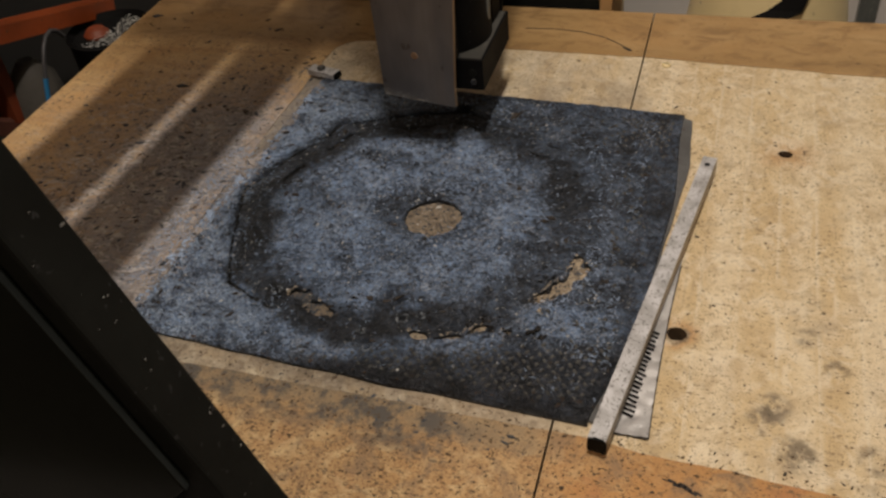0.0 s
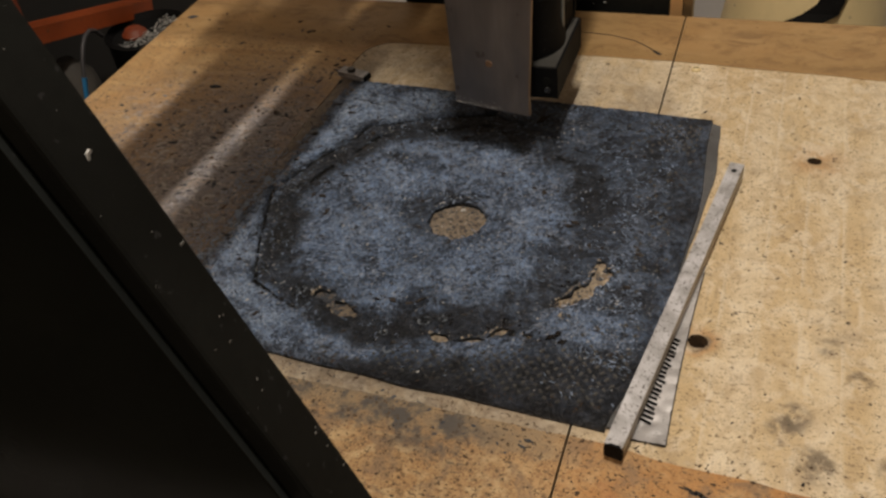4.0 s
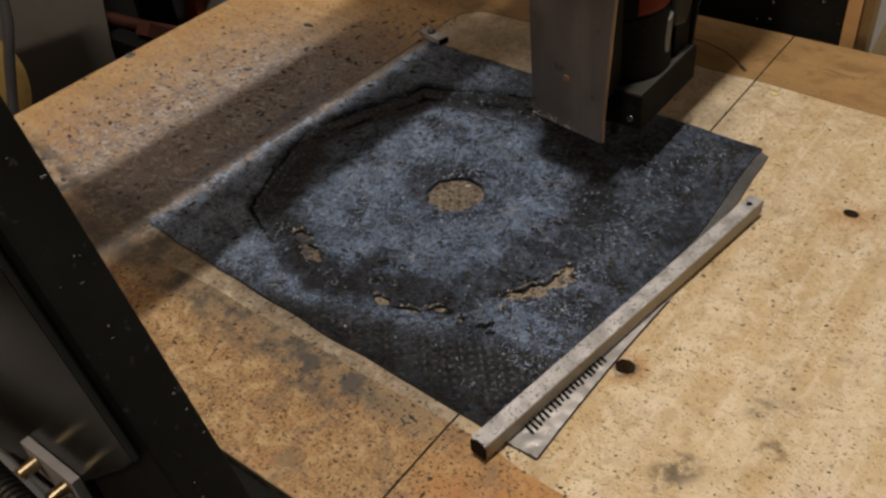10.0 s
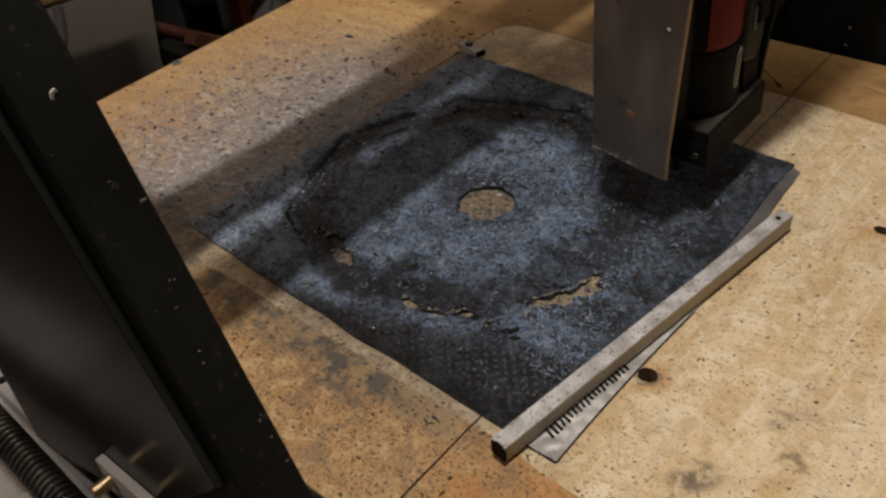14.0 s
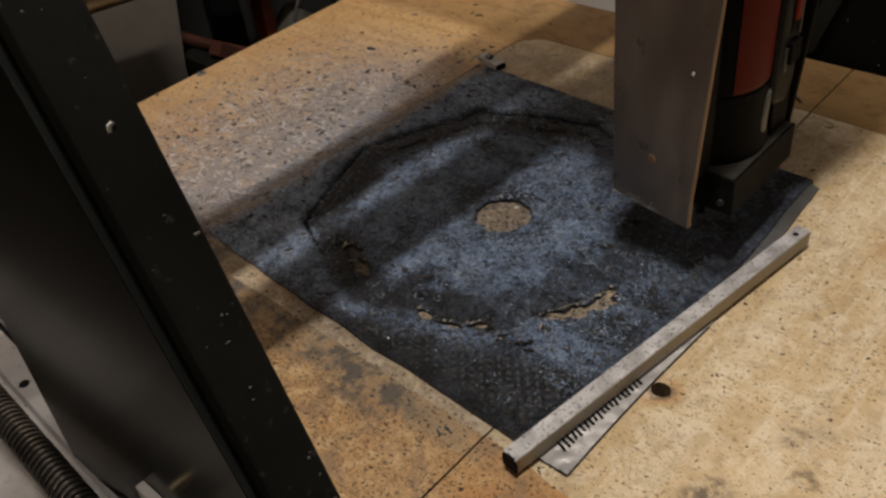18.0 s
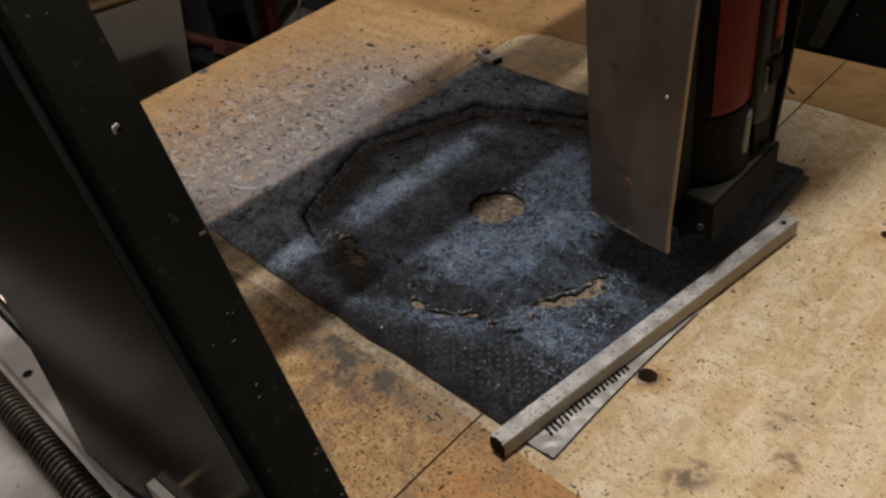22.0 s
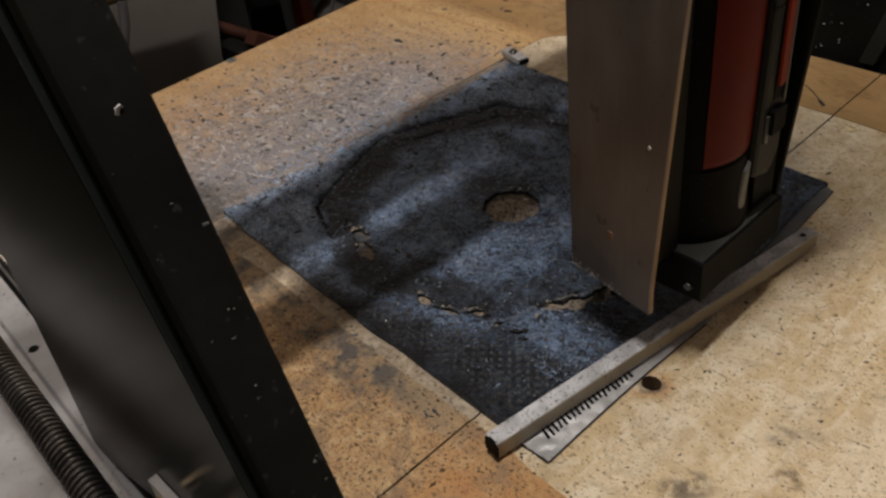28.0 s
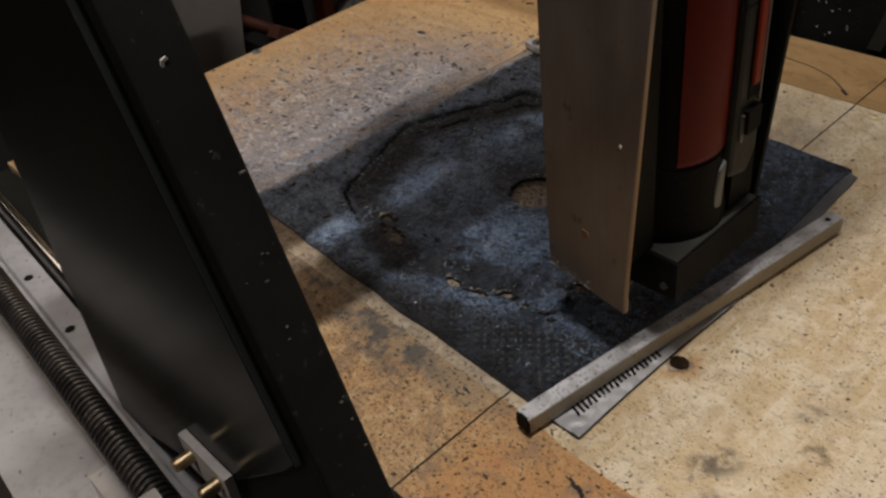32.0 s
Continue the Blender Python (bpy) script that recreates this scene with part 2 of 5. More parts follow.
def wood_rough():
    """The unplaned, orange-brown face of the boards, with grain lines, stains and grey dust."""
    n = Nodes("unplaned_softwood")
    px, py, pz = n.xyz(n.pos)
    along = n.noise(30, 6, 0.7, (0.12, 1, 1), 1.5, (3, 1, 0))
    speck = n.noise(520, 4, 0.65, (0.8, 1, 1))
    blot = n.noise(7, 5)
    mid = n.noise(42, 5, 0.7)
    c = n.mix(n.step(along, 0.3, 0.72), (0.50, 0.312, 0.140), (0.63, 0.430, 0.212))
    c = n.mix(n.step(blot, 0.42, 0.68, 0, 0.65), c, (0.48, 0.250, 0.085))
    c = n.mix(n.step(mid, 0.50, 0.72, 0, 0.5), c, (0.36, 0.21, 0.085))
    near = n.step(py, 0.36, 0.40, 1, 0)
    c = n.mix(n.math("MULTIPLY", near, 0.5), c, (0.39, 0.232, 0.108))
    c = n.mix(n.math("MULTIPLY", near, n.step(speck, 0.50, 0.60, 0.1, 0.8)), c, (0.20, 0.105, 0.045))
    c = n.mix(n.math("MULTIPLY", near, n.step(n.noise(230, 4, 0.7, (1, 1, 1), 0.5, (7, 1, 0)), 0.50, 0.68, 0, 0.5)), c, (0.62, 0.40, 0.19))
    far = n.step(py, 0.86, 0.90)
    c = n.mix(n.math("MULTIPLY", far, n.step(n.noise(12, 4, 0.6, (0.3, 1, 1), 0, (3, 3, 0)), 0.3, 0.7, 0.55, 0.95)), c, (0.33, 0.205, 0.085))
    c = n.mix(n.math("MULTIPLY", far, n.step(n.noise(46, 6, 0.75, (0.5, 1, 1), 0.8, (5, 3, 0)), 0.46, 0.64, 0, 0.65)), c, (0.20, 0.115, 0.05))
    wet = n.math("MULTIPLY", near, n.math("MULTIPLY", n.step(px, -0.07, -0.03), n.step(n.noise(20, 5, 0.65, (1, 1, 1), 0.5, (6, 6, 0)), 0.36, 0.58, 0.3, 0.85)))
    # worn, blotched front of the boards: pale scuffs, greyed dirt and reddish stains
    scuff = n.step(n.noise(72, 3, 0.58, (0.8, 1, 1), 0.8, (3, 7, 0)), 0.46, 0.68, 0, 0.8)
    c = n.mix(n.math("MULTIPLY", near, scuff), c, (0.60, 0.435, 0.235))
    c = n.mix(wet, c, (0.47, 0.235, 0.08))
    grime = n.step(n.noise(40, 4, 0.62, (1, 1, 1), 0.8, (8, 5, 0)), 0.49, 0.68, 0, 0.75)
    c = n.mix(n.math("MULTIPLY", near, grime), c, (0.23, 0.155, 0.095))
    c = n.mix(n.math("MULTIPLY", near, n.step(n.noise(16, 4, 0.6, (1, 1, 1), 0.3, (2, 2, 0)), 0.55, 0.72, 0, 0.55)), c, (0.40, 0.17, 0.075))
    c = n.mix(n.math("SUBTRACT", 1.0, n.math("MULTIPLY", far, 0.8)), c, specks(n, c, 0.8, (0.11, 0.075, 0.045)))
    # pale bluish sanding dust west of the mat, and a smear in front of it
    west = n.math("MULTIPLY", n.math("MULTIPLY", n.step(px, -0.38, -0.46), n.step(py, 0.36, 0.43)), n.step(py, 0.86, 0.64))
    west = n.math("MULTIPLY", west, n.step(px, -0.73, -0.56, 0.12, 1))
    film = n.math("MULTIPLY", west, n.step(n.noise(40, 6, 0.75), 0.34, 0.60, 0.30, 0.92))
    c = n.mix(film, c, (0.295, 0.25, 0.225))
    belt = n.math("MULTIPLY", west, n.math("MULTIPLY", n.step(px, -0.62, -0.45), n.step(n.noise(55, 6, 0.75, (1, 1, 1), 1.0, (6, 2, 0)), 0.34, 0.58, 0.30, 0.9)))
    c = n.mix(belt, c, (0.235, 0.235, 0.26))
    ripple = n.math("MULTIPLY", west, n.step(n.noise(85, 5, 0.7, (1, 0.8, 1), 1.2, (4, 6, 0)), 0.52, 0.64, 0, 0.45))
    c = n.mix(ripple, c, (0.56, 0.385, 0.21))
    clump = n.math("MULTIPLY", west, n.step(n.noise(75, 5, 0.7, (0.8, 1, 1), 0, (1, 8, 0)), 0.56, 0.70, 0, 0.8))
    c = n.mix(clump, c, (0.11, 0.115, 0.13))
    near_mat = n.math("MULTIPLY", west, n.step(px, -0.60, -0.46))
    felt = n.noise(70, 3, 0.58, (0.8, 1, 1), 1.0, (9, 4, 0))
    c = n.mix(n.math("MULTIPLY", near_mat, n.step(felt, 0.40, 0.62, 0.10, 0.90)), c, (0.255, 0.255, 0.285))
    c = n.mix(n.math("MULTIPLY", west, n.step(n.noise(92, 2, 0.5, (0.7, 1, 1), 0.8, (5, 1, 0)), 0.55, 0.64, 0, 0.75)), c, (0.135, 0.125, 0.13))
    wisp = n.math("MULTIPLY", west, n.step(n.noise(105, 2, 0.5, (0.6, 1, 1), 1.8, (3, 2, 0)), 0.55, 0.63, 0, 0.75))
    c = n.mix(wisp, c, (0.50, 0.47, 0.46))
    lip = n.math("ADD", py, n.math("MULTIPLY", n.math("SUBTRACT", n.noise(38, 5, 0.7, (1, 1, 1), 0.5, (2, 4, 0)), 0.5), 0.05))
    lip = n.math("MULTIPLY", n.math("MULTIPLY", n.step(lip, 0.342, 0.366), n.step(py, 0.40, 0.38)), n.step(px, -0.05, -0.08))
    c = n.mix(n.math("MULTIPLY", lip, n.step(n.noise(90, 5, 0.7), 0.36, 0.6, 0.6, 0.95)), c, (0.29, 0.21, 0.125))
    d = n.math("ABSOLUTE", n.math("SUBTRACT", n.math("ADD", py, n.math("MULTIPLY", px, 0.09)), 0.347))
    smear = n.math("MULTIPLY", n.step(d, 0.010, 0.040, 1, 0), n.step(px, -0.08, -0.15))
    smear = n.math("MULTIPLY", smear, n.step(n.noise(48, 5, 0.7), 0.40, 0.60, 0.1, 0.95))
    c = n.mix(smear, c, (0.082, 0.076, 0.070))
    d2 = n.vec("DISTANCE", n.pos, (-0.45, 0.385, 0))
    c = n.mix(n.math("MULTIPLY", n.step(d2, 0.02, 0.085, 1, 0), n.step(mid, 0.35, 0.6, 0.3, 0.9)), c, (0.075, 0.07, 0.07))
    h = n.math("ADD", along, n.math("ADD", speck, n.math("ADD", n.noise(700, 1), n.math("MULTIPLY", n.math("MULTIPLY", felt, west), 4.0))))
    return n.done(c, n.step(blot, 0.3, 0.7, 0.45, 0.7), 0, n.bump(h, 0.5, 0.0008), 0.35)


RING = (-0.232, 0.585)
CRATERS = ((-0.1293, 0.5787, 0.0048), (-0.2107, 0.5067, 0.0034), (-0.3813, 0.6947, 0.0040), (-0.3827, 0.5893, 0.0030), (-0.0867, 0.4800, 0.0034),
           (-0.1947, 0.4533, 0.0046), (-0.1813, 0.4587, 0.0030), (-0.2227, 0.4333, 0.0028), (-0.2120, 0.4160, 0.0030), (-0.3107, 0.4653, 0.0040), (-0.1050, 0.6400, 0.0028))


def mat_black():
    """Black moulded mat, rows of small studs, pale blue-grey dust with a swept octagonal ring."""
    n = Nodes("studded_black_mat")
    px, py, pz = n.xyz(n.pos)
    off = n.vec("SUBTRACT", n.vec("MULTIPLY", n.pos, (1, 1, 0)), (*RING, 0))
    r = None
    for b in (20, 65, 110, 155):
        k = n.math("ABSOLUTE", n.vec("DOT_PRODUCT", off, (math.cos(radians(b)), math.sin(radians(b)), 0)))
        r = k if r is None else n.math("MAXIMUM", r, k)
    groove = n.step(pz, 0.0027, 0.0017)  # no dust lies deep in the cuts; their shade is painted black too
    bed = n.math("MULTIPLY", n.step(r, 0.163, 0.158), n.step(r, 0.112, 0.128))
    r = n.math("ADD", r, n.math("MULTIPLY", n.math("SUBTRACT", n.noise(26, 4, 0.65), 0.5), 0.035))
    curl = n.noise(135, 3, 0.58, (1, 1, 1), 2.0)
    flake = n.noise(66, 3, 0.58, (1, 1, 1), 1.2, (3, 3, 0))
    cloud = n.noise(23, 5, 0.68, (1, 1, 1), 0.8)
    grit = n.noise(520, 2, 0.6)
    base = n.mix(n.step(flake, 0.4, 0.65), (0.0148, 0.0160, 0.0190), (0.031, 0.0325, 0.038))
    swept = n.math("MULTIPLY", n.step(r, 0.166, 0.158), n.step(r, 0.120, 0.138))
    swept = n.math("MULTIPLY", swept, n.step(n.noise(13, 4, 0.6, (1, 1, 1), 0.5, (4, 1, 0)), 0.38, 0.60, 0.15, 1.0))
    bed = n.math("MULTIPLY", bed, n.step(n.vec("DOT_PRODUCT", off, (math.cos(radians(170)), math.sin(radians(170)), 0)), -0.05, 0.05, 0.35, 1))
    crust = n.noise(150, 5, 0.75, (1, 1, 1), 1.0, (9, 2, 0))
    base = n.mix(n.math("MULTIPLY", bed, n.step(crust, 0.48, 0.60, 0.1, 0.9)), base, (0.0160, 0.0185, 0.0200))
    # where dust lies: the disc inside the ring, a belt outside it towards the front, and the west flank
    disc = n.math("MULTIPLY", n.step(r, 0.140, 0.106), n.step(r, 0.024, 0.046, 0.30, 1))
    west = n.math("MULTIPLY", n.step(px, -0.24, -0.34), n.step(r, 0.158, 0.176))
    front = n.math("MULTIPLY", n.step(py, 0.392, 0.412), n.step(r, 0.146, 0.164))
    front = n.math("MULTIPLY", front, n.step(py, 0.66, 0.54, 0.35, 1))
    front = n.math("MULTIPLY", front, n.step(px, -0.08, -0.15, 0.35, 1))
    outer = n.math("MAXIMUM", west, n.math("MULTIPLY", front, 0.85))
    lay = n.math("MAXIMUM", n.math("MAXIMUM", disc, outer), n.step(px, -0.22, -0.12, 0.16, 0.34))
    lay = n.math("MULTIPLY", lay, n.math("SUBTRACT", 1.0, n.math("MULTIPLY", swept, 0.72)))
    clean = n.math("MULTIPLY", n.step(n.math("SUBTRACT", py, n.math("MULTIPLY", px, 0.25)), 0.474, 0.450), n.step(px, -0.29, -0.20))
    lay = n.math("MULTIPLY", lay, n.math("SUBTRACT", 1.0, n.math("MULTIPLY", clean, 0.80)))
    lay = n.math("MULTIPLY", lay, n.step(cloud, 0.34, 0.60, 0.28, 1.1))
    # a thick drift in front of the longest hole
    belt = n.vec("LENGTH", n.vec("MULTIPLY", n.vec("SUBTRACT", n.vec("MULTIPLY", n.pos, (1, 1, 0)), (-0.066, 0.474, 0)), (1, 2.3, 0)))
    belt = n.step(n.math("ADD", belt, n.math("MULTIPLY", n.math("SUBTRACT", flake, 0.5), 0.05)), 0.062, 0.022)
    lay = n.math("MAXIMUM", lay, n.math("MULTIPLY", belt, n.step(cloud, 0.25, 0.5, 0.6, 1.0)))
    # and another heaped outside the groove to the north-west
    heap = n.vec("LENGTH", n.vec("MULTIPLY", n.vec("SUBTRACT", n.vec("MULTIPLY", n.pos, (1, 1, 0)), (-0.392, 0.640, 0)), (2.2, 0.8, 0)))
    heap = n.math("MULTIPLY", n.step(n.math("ADD", heap, n.math("MULTIPLY", n.math("SUBTRACT", flake, 0.5), 0.06)), 0.085, 0.030), n.step(r, 0.158, 0.170))
    lay = n.math("MAXIMUM", lay, n.math("MULTIPLY", heap, 1.05))
    dust = n.math("MULTIPLY", lay, n.math("MULTIPLY", n.step(curl, 0.38, 0.60, 0.24, 1.0), n.step(flake, 0.36, 0.60, 0.40, 1.0)))
    c = n.mix(n.math("MULTIPLY", dust, 0.92), base, (0.290, 0.430, 0.700))
    white = n.math("MULTIPLY", n.step(n.noise(260, 4, 0.7, (1, 1, 1), 2.5, (8, 1, 0)), 0.60, 0.70), lay)
    c = n.mix(n.math("MULTIPLY", white, 0.85), c, (0.49, 0.595, 0.77))
    strand = n.math("ABSOLUTE", n.math("SUBTRACT", n.noise(88, 4, 0.65, (1, 1, 1), 1.6, (6, 4, 0)), 0.5))
    strand = n.math("MULTIPLY", n.step(strand, 0.024, 0.006), n.step(n.noise(30, 3, 0.6, (1, 1, 1), 0.4, (1, 9, 0)), 0.48, 0.60))
    c = n.mix(n.math("MULTIPLY", strand, n.math("MULTIPLY", lay, 0.85)), c, (0.55, 0.605, 0.72))
    # dusty crater rims, tinted paler to imitate the glints along them
    rims = None
    for cx, cy, cr in CRATERS:
        away = n.math("ABSOLUTE", n.math("SUBTRACT", n.vec("DISTANCE", n.vec("MULTIPLY", n.pos, (1, 1, 0)), (cx, cy, 0)), cr))
        rims = away if rims is None else n.math("MINIMUM", rims, away)
    c = n.mix(n.math("MULTIPLY", n.step(rims, 0.0015, 0.0004), n.step(curl, 0.46, 0.60, 0.0, 0.8)), c, (0.42, 0.47, 0.53))
    fluff = n.math("MULTIPLY", n.step(n.noise(120, 6, 0.75, (1, 1, 1), 3.0, (2, 5, 0)), 0.45, 0.60), n.step(cloud, 0.36, 0.58))
    c = n.mix(n.math("MULTIPLY", n.math("MULTIPLY", fluff, n.math("MAXIMUM", west, n.math("MULTIPLY", lay, 0.55))), 0.85), c, (0.375, 0.48, 0.66))
    c = n.mix(n.math("MULTIPLY", n.math("MULTIPLY", fluff, west), 0.92), c, (0.46, 0.57, 0.74))
    pits = n.math("MULTIPLY", n.step(n.noise(95, 4, 0.62, (1, 1, 1), 1.0, (5, 5, 0)), 0.58, 0.66), 0.75)
    c = n.mix(pits, c, (0.014, 0.0145, 0.016))
    # black stands in for the shade inside the cuts
    c = n.mix(groove, c, (0.005, 0.005, 0.005))
    c = n.mix(n.math("MULTIPLY", n.step(grit, 0.63, 0.69), n.math("ADD", n.math("MULTIPLY", lay, 0.8), 0.10)), c, (0.58, 0.59, 0.61))
    worms = n.noise(125, 3, 0.6, (1, 1, 1), 3.5, (1, 4, 0))
    h = n.math("ADD", n.math("MULTIPLY", curl, 1.0), n.math("ADD", n.math("MULTIPLY", flake, 0.8), n.math("MULTIPLY", grit, 0.4)))
    return n.done(c, n.step(dust, 0.0, 0.6, 0.45, 0.85), 0, n.bump(worms, 1.0, 0.007, n.bump(h, 1.0, 0.0022)), 0.4)


def steel_brushed(name, colour, rough, along=(1, 1, 0.04)):
    n = Nodes(name)
    streak = n.noise(160, 3, 0.6, along)
    blot = n.noise(14, 4, 0.6, (1, 1, 0.5))
    c = n.mix(n.step(blot, 0.3, 0.7), tuple(v * 0.72 for v in colour), tuple(min(1, v * 1.15) for v in colour))
    c = n.mix(n.step(blot, 0.58, 0.70, 0, 0.5), c, (0.14, 0.085, 0.055))
    c = n.mix(n.step(n.noise(70, 4, 0.6, (1, 1, 0.8), 0, (3, 3, 3)), 0.64, 0.70, 0, 0.5), c, (0.10, 0.06, 0.04))
    r = n.math("ADD", n.step(streak, 0.3, 0.7, -0.07, 0.07), n.step(blot, 0.3, 0.7, rough * 0.85, rough * 1.2))
    return n.done(c, r, 0.9, n.bump(streak, 0.05, 0.0003))


def alu_speckled():
    n = Nodes("dusty_aluminium")
    blot, fine = n.noise(60, 4), n.noise(480, 3)
    c = n.mix(n.step(blot, 0.3, 0.7), (0.40, 0.395, 0.40), (0.66, 0.66, 0.685))
    c = n.mix(n.step(fine, 0.565, 0.63, 0, 0.85), c, (0.10, 0.09, 0.08))
    return n.done(c, n.step(blot, 0.3, 0.7, 0.45, 0.65), 0.35, n.bump(fine, 0.3, 0.0005))


M_PLANED, M_ROUGH, M_MAT = wood_surfaced(), wood_rough(), mat_black()
M_ALU_DUST = alu_speckled()
M_FOIL = plain("crinkled_foil", (0.52, 0.51, 0.51), 0.42, 0.4, 0.25, 60, 0.6, (0.12, 0.12, 0.12))
M_STEEL = steel_brushed("mill_steel", (0.31, 0.272, 0.245), 0.5)
M_STEEL_DARK = plain("dark_steel_sheet", (0.0120, 0.0130, 0.0108), 0.17, 0.0, 0.25, 14, 0.03, None, 0.019)
M_EDGE = plain("cut_steel_edge", (0.42, 0.28, 0.16), 0.45, 0.4, 0.2, 60, 0.1)
M_BLACK = plain("black_paint", (0.0112, 0.0116, 0.0104), 0.6, 0, 0.3, 30, 0.25, (0.03, 0.03, 0.03), 0.07)
M_BLACKPLASTIC = plain("black_plastic", (0.0080, 0.0080, 0.0082), 0.6, 0, 0.3, 50, 0.2, (0.025, 0.025, 0.028), 0.06)
M_GREYPLASTIC = plain("grey_plastic", (0.13, 0.14, 0.135), 0.4, 0, 0.2, 50, 0.15, (0.30, 0.30, 0.30))
M_CASING = plain("dark_grey_casing", (0.024, 0.027, 0.026), 0.5, 0, 0.2, 50, 0.15, (0.06, 0.06, 0.06), 0.15)
M_SWITCH = plain("orange_red_switch", (0.30, 0.035, 0.010), 0.5, 0, 0.2, 60, 0.1, None, 0.2)
M_FOOTTOP = plain("scuffed_grey_plate", (0.085, 0.083, 0.076), 0.5, 0.2, 0.3, 60, 0.2, (0.05, 0.05, 0.05), 0.3)
M_CABLE = plain("dark_grey_cable", (0.045, 0.045, 0.05), 0.5, 0, 0.2, 60, 0.1)
M_SACK = plain("dull_sack", (0.060, 0.055, 0.048), 0.8, 0, 0.3, 30, 0.3)
M_TIEBAR = plain("dull_brass_bar", (0.30, 0.23, 0.14), 0.4, 0.8, 0.2, 30, 0.1)
M_RED = plain("red_plastic", (0.165, 0.0085, 0.0035), 0.55, 0, 0.2, 40, 0.1, (0.12, 0.010, 0.006), 0.15)
M_ALU = plain("bare_aluminium", (0.60, 0.59, 0.585), 0.40, 0.75, 0.18, 40, 0.2, (0.28, 0.28, 0.28))
M_RAIL = plain("dull_aluminium", (0.39, 0.382, 0.39), 0.5, 0.2, 0.25, 30, 0.2, (0.12, 0.11, 0.10))
M_BARSIDE = plain("tarnished_bar_side", (0.30, 0.265, 0.205), 0.4, 0.3, 0.2, 30, 0.15, (0.16, 0.12, 0.08))
M_MARGIN = plain("grey_mat_margin", (0.105, 0.105, 0.107), 0.6, 0.1, 0.3, 80, 0.5, (0.04, 0.04, 0.04))
M_STUD = plain("black_rubber_stud", (0.075, 0.075, 0.072), 0.34, 0, 0.3, 90, 0.2, None, 0.7)
M_FIBRE = plain("pale_torn_fibre", (0.43, 0.36, 0.27), 0.8, 0, 0.3, 90, 0.3)
M_GRIT = plain("dark_brown_grit", (0.075, 0.045, 0.024), 0.8, 0, 0.4, 90, 0.2)
M_CURL = plain("pale_blue_dust", (0.30, 0.39, 0.55), 0.8, 0, 0.35, 40, 0.2)
M_CHROME = plain("chrome", (0.75, 0.75, 0.74), 0.12, 1.0, 0.05, 30, 0.03)
M_SCREW = plain("oiled_screw_steel", (0.16, 0.155, 0.15), 0.32, 0.9, 0.3, 80, 0.15)
M_BRASS = plain("brass", (0.55, 0.43, 0.26), 0.34, 1.0, 0.15, 60, 0.1)
M_ORANGE = plain("orange_paint", (0.27, 0.052, 0.010), 0.45, 0, 0.35, 22, 0.2, (0.08, 0.04, 0.02))
M_RUSTORANGE = plain("rusty_orange_paint", (0.22, 0.042, 0.012), 0.6, 0, 0.4, 30, 0.3)
M_RUSTSPOT = plain("rust_spot", (0.20, 0.12, 0.07), 0.6, 0.3, 0.4, 160, 0.3)
M_RUST = plain("rusty_red_paint", (0.07, 0.020, 0.011), 0.6, 0, 0.4, 30, 0.3)
M_CREAM = plain("cream_plastic", (0.74, 0.60, 0.33), 0.42, 0, 0.12, 12, 0.08, (0.5, 0.4, 0.24))
M_OCHRE = plain("ochre_plastic", (0.52, 0.35, 0.12), 0.30, 0, 0.25, 12, 0.08, (0.30, 0.18, 0.06))
M_LATH = plain("tan_lath", (0.50, 0.30, 0.13), 0.6, 0, 0.25, 30, 0.2)
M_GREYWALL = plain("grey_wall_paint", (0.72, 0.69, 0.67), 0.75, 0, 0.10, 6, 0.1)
# near black, so that unseen walls bounce little light
M_DARKWALL = plain("near_black_matt", (0.014, 0.0135, 0.0125), 0.8, 0, 0.4, 5, 0.2)
M_FLOOR = plain("dark_concrete", (0.06, 0.055, 0.05), 0.8, 0, 0.3, 6, 0.2)
M_CRUMB = plain("black_crumb", (0.030, 0.024, 0.020), 0.7, 0, 0.3, 60, 0.1)
M_FLECK = plain("pale_grey_fleck", (0.27, 0.245, 0.235), 0.8, 0, 0.4, 90, 0.2)
M_LUMP = plain("glossy_black_scrap", (0.012, 0.011, 0.011), 0.25, 0, 0.3, 90, 0.3, None, 0.6)
M_CHIPBLUE = plain("blue_grey_flake", (0.045, 0.052, 0.065), 0.7, 0, 0.4, 90, 0.1)
M_CHIPWHITE = plain("pale_chip", (0.55, 0.55, 0.53), 0.6, 0, 0.2, 90, 0.1)
M_NICK = plain("bare_nick", (0.26, 0.26, 0.25), 0.6, 0, 0.5, 400, 0.1)
M_BLUE = plain("blue_hose", (0.02, 0.14, 0.30), 0.35, 0, 0.2, 60, 0.1)
M_GREYSHEET = plain("grey_painted_sheet", (0.15, 0.137, 0.12), 0.5, 0.2, 0.15, 9, 0.1)
M_CHAR = plain("charred_knot", (0.026, 0.016, 0.009), 0.8, 0, 0.7, 160, 0.8, (0.075, 0.042, 0.02), 0.05)


# ---- building helpers ----
def box(bm, x0, x1, y0, y1, z0, z1, m=None):
    vs = [bm.verts.new((x, y, z)) for z in (z0, z1) for x, y in ((x0, y0), (x1, y0), (x1, y1), (x0, y1))]
    if m is not None:
        for v in vs:
            v.co = m @ v.co
    for f in ((3, 2, 1, 0), (4, 5, 6, 7), (0, 1, 5, 4), (1, 2, 6, 5), (2, 3, 7, 6), (3, 0, 4, 7)):
        bm.faces.new([vs[i] for i in f])
    return bm


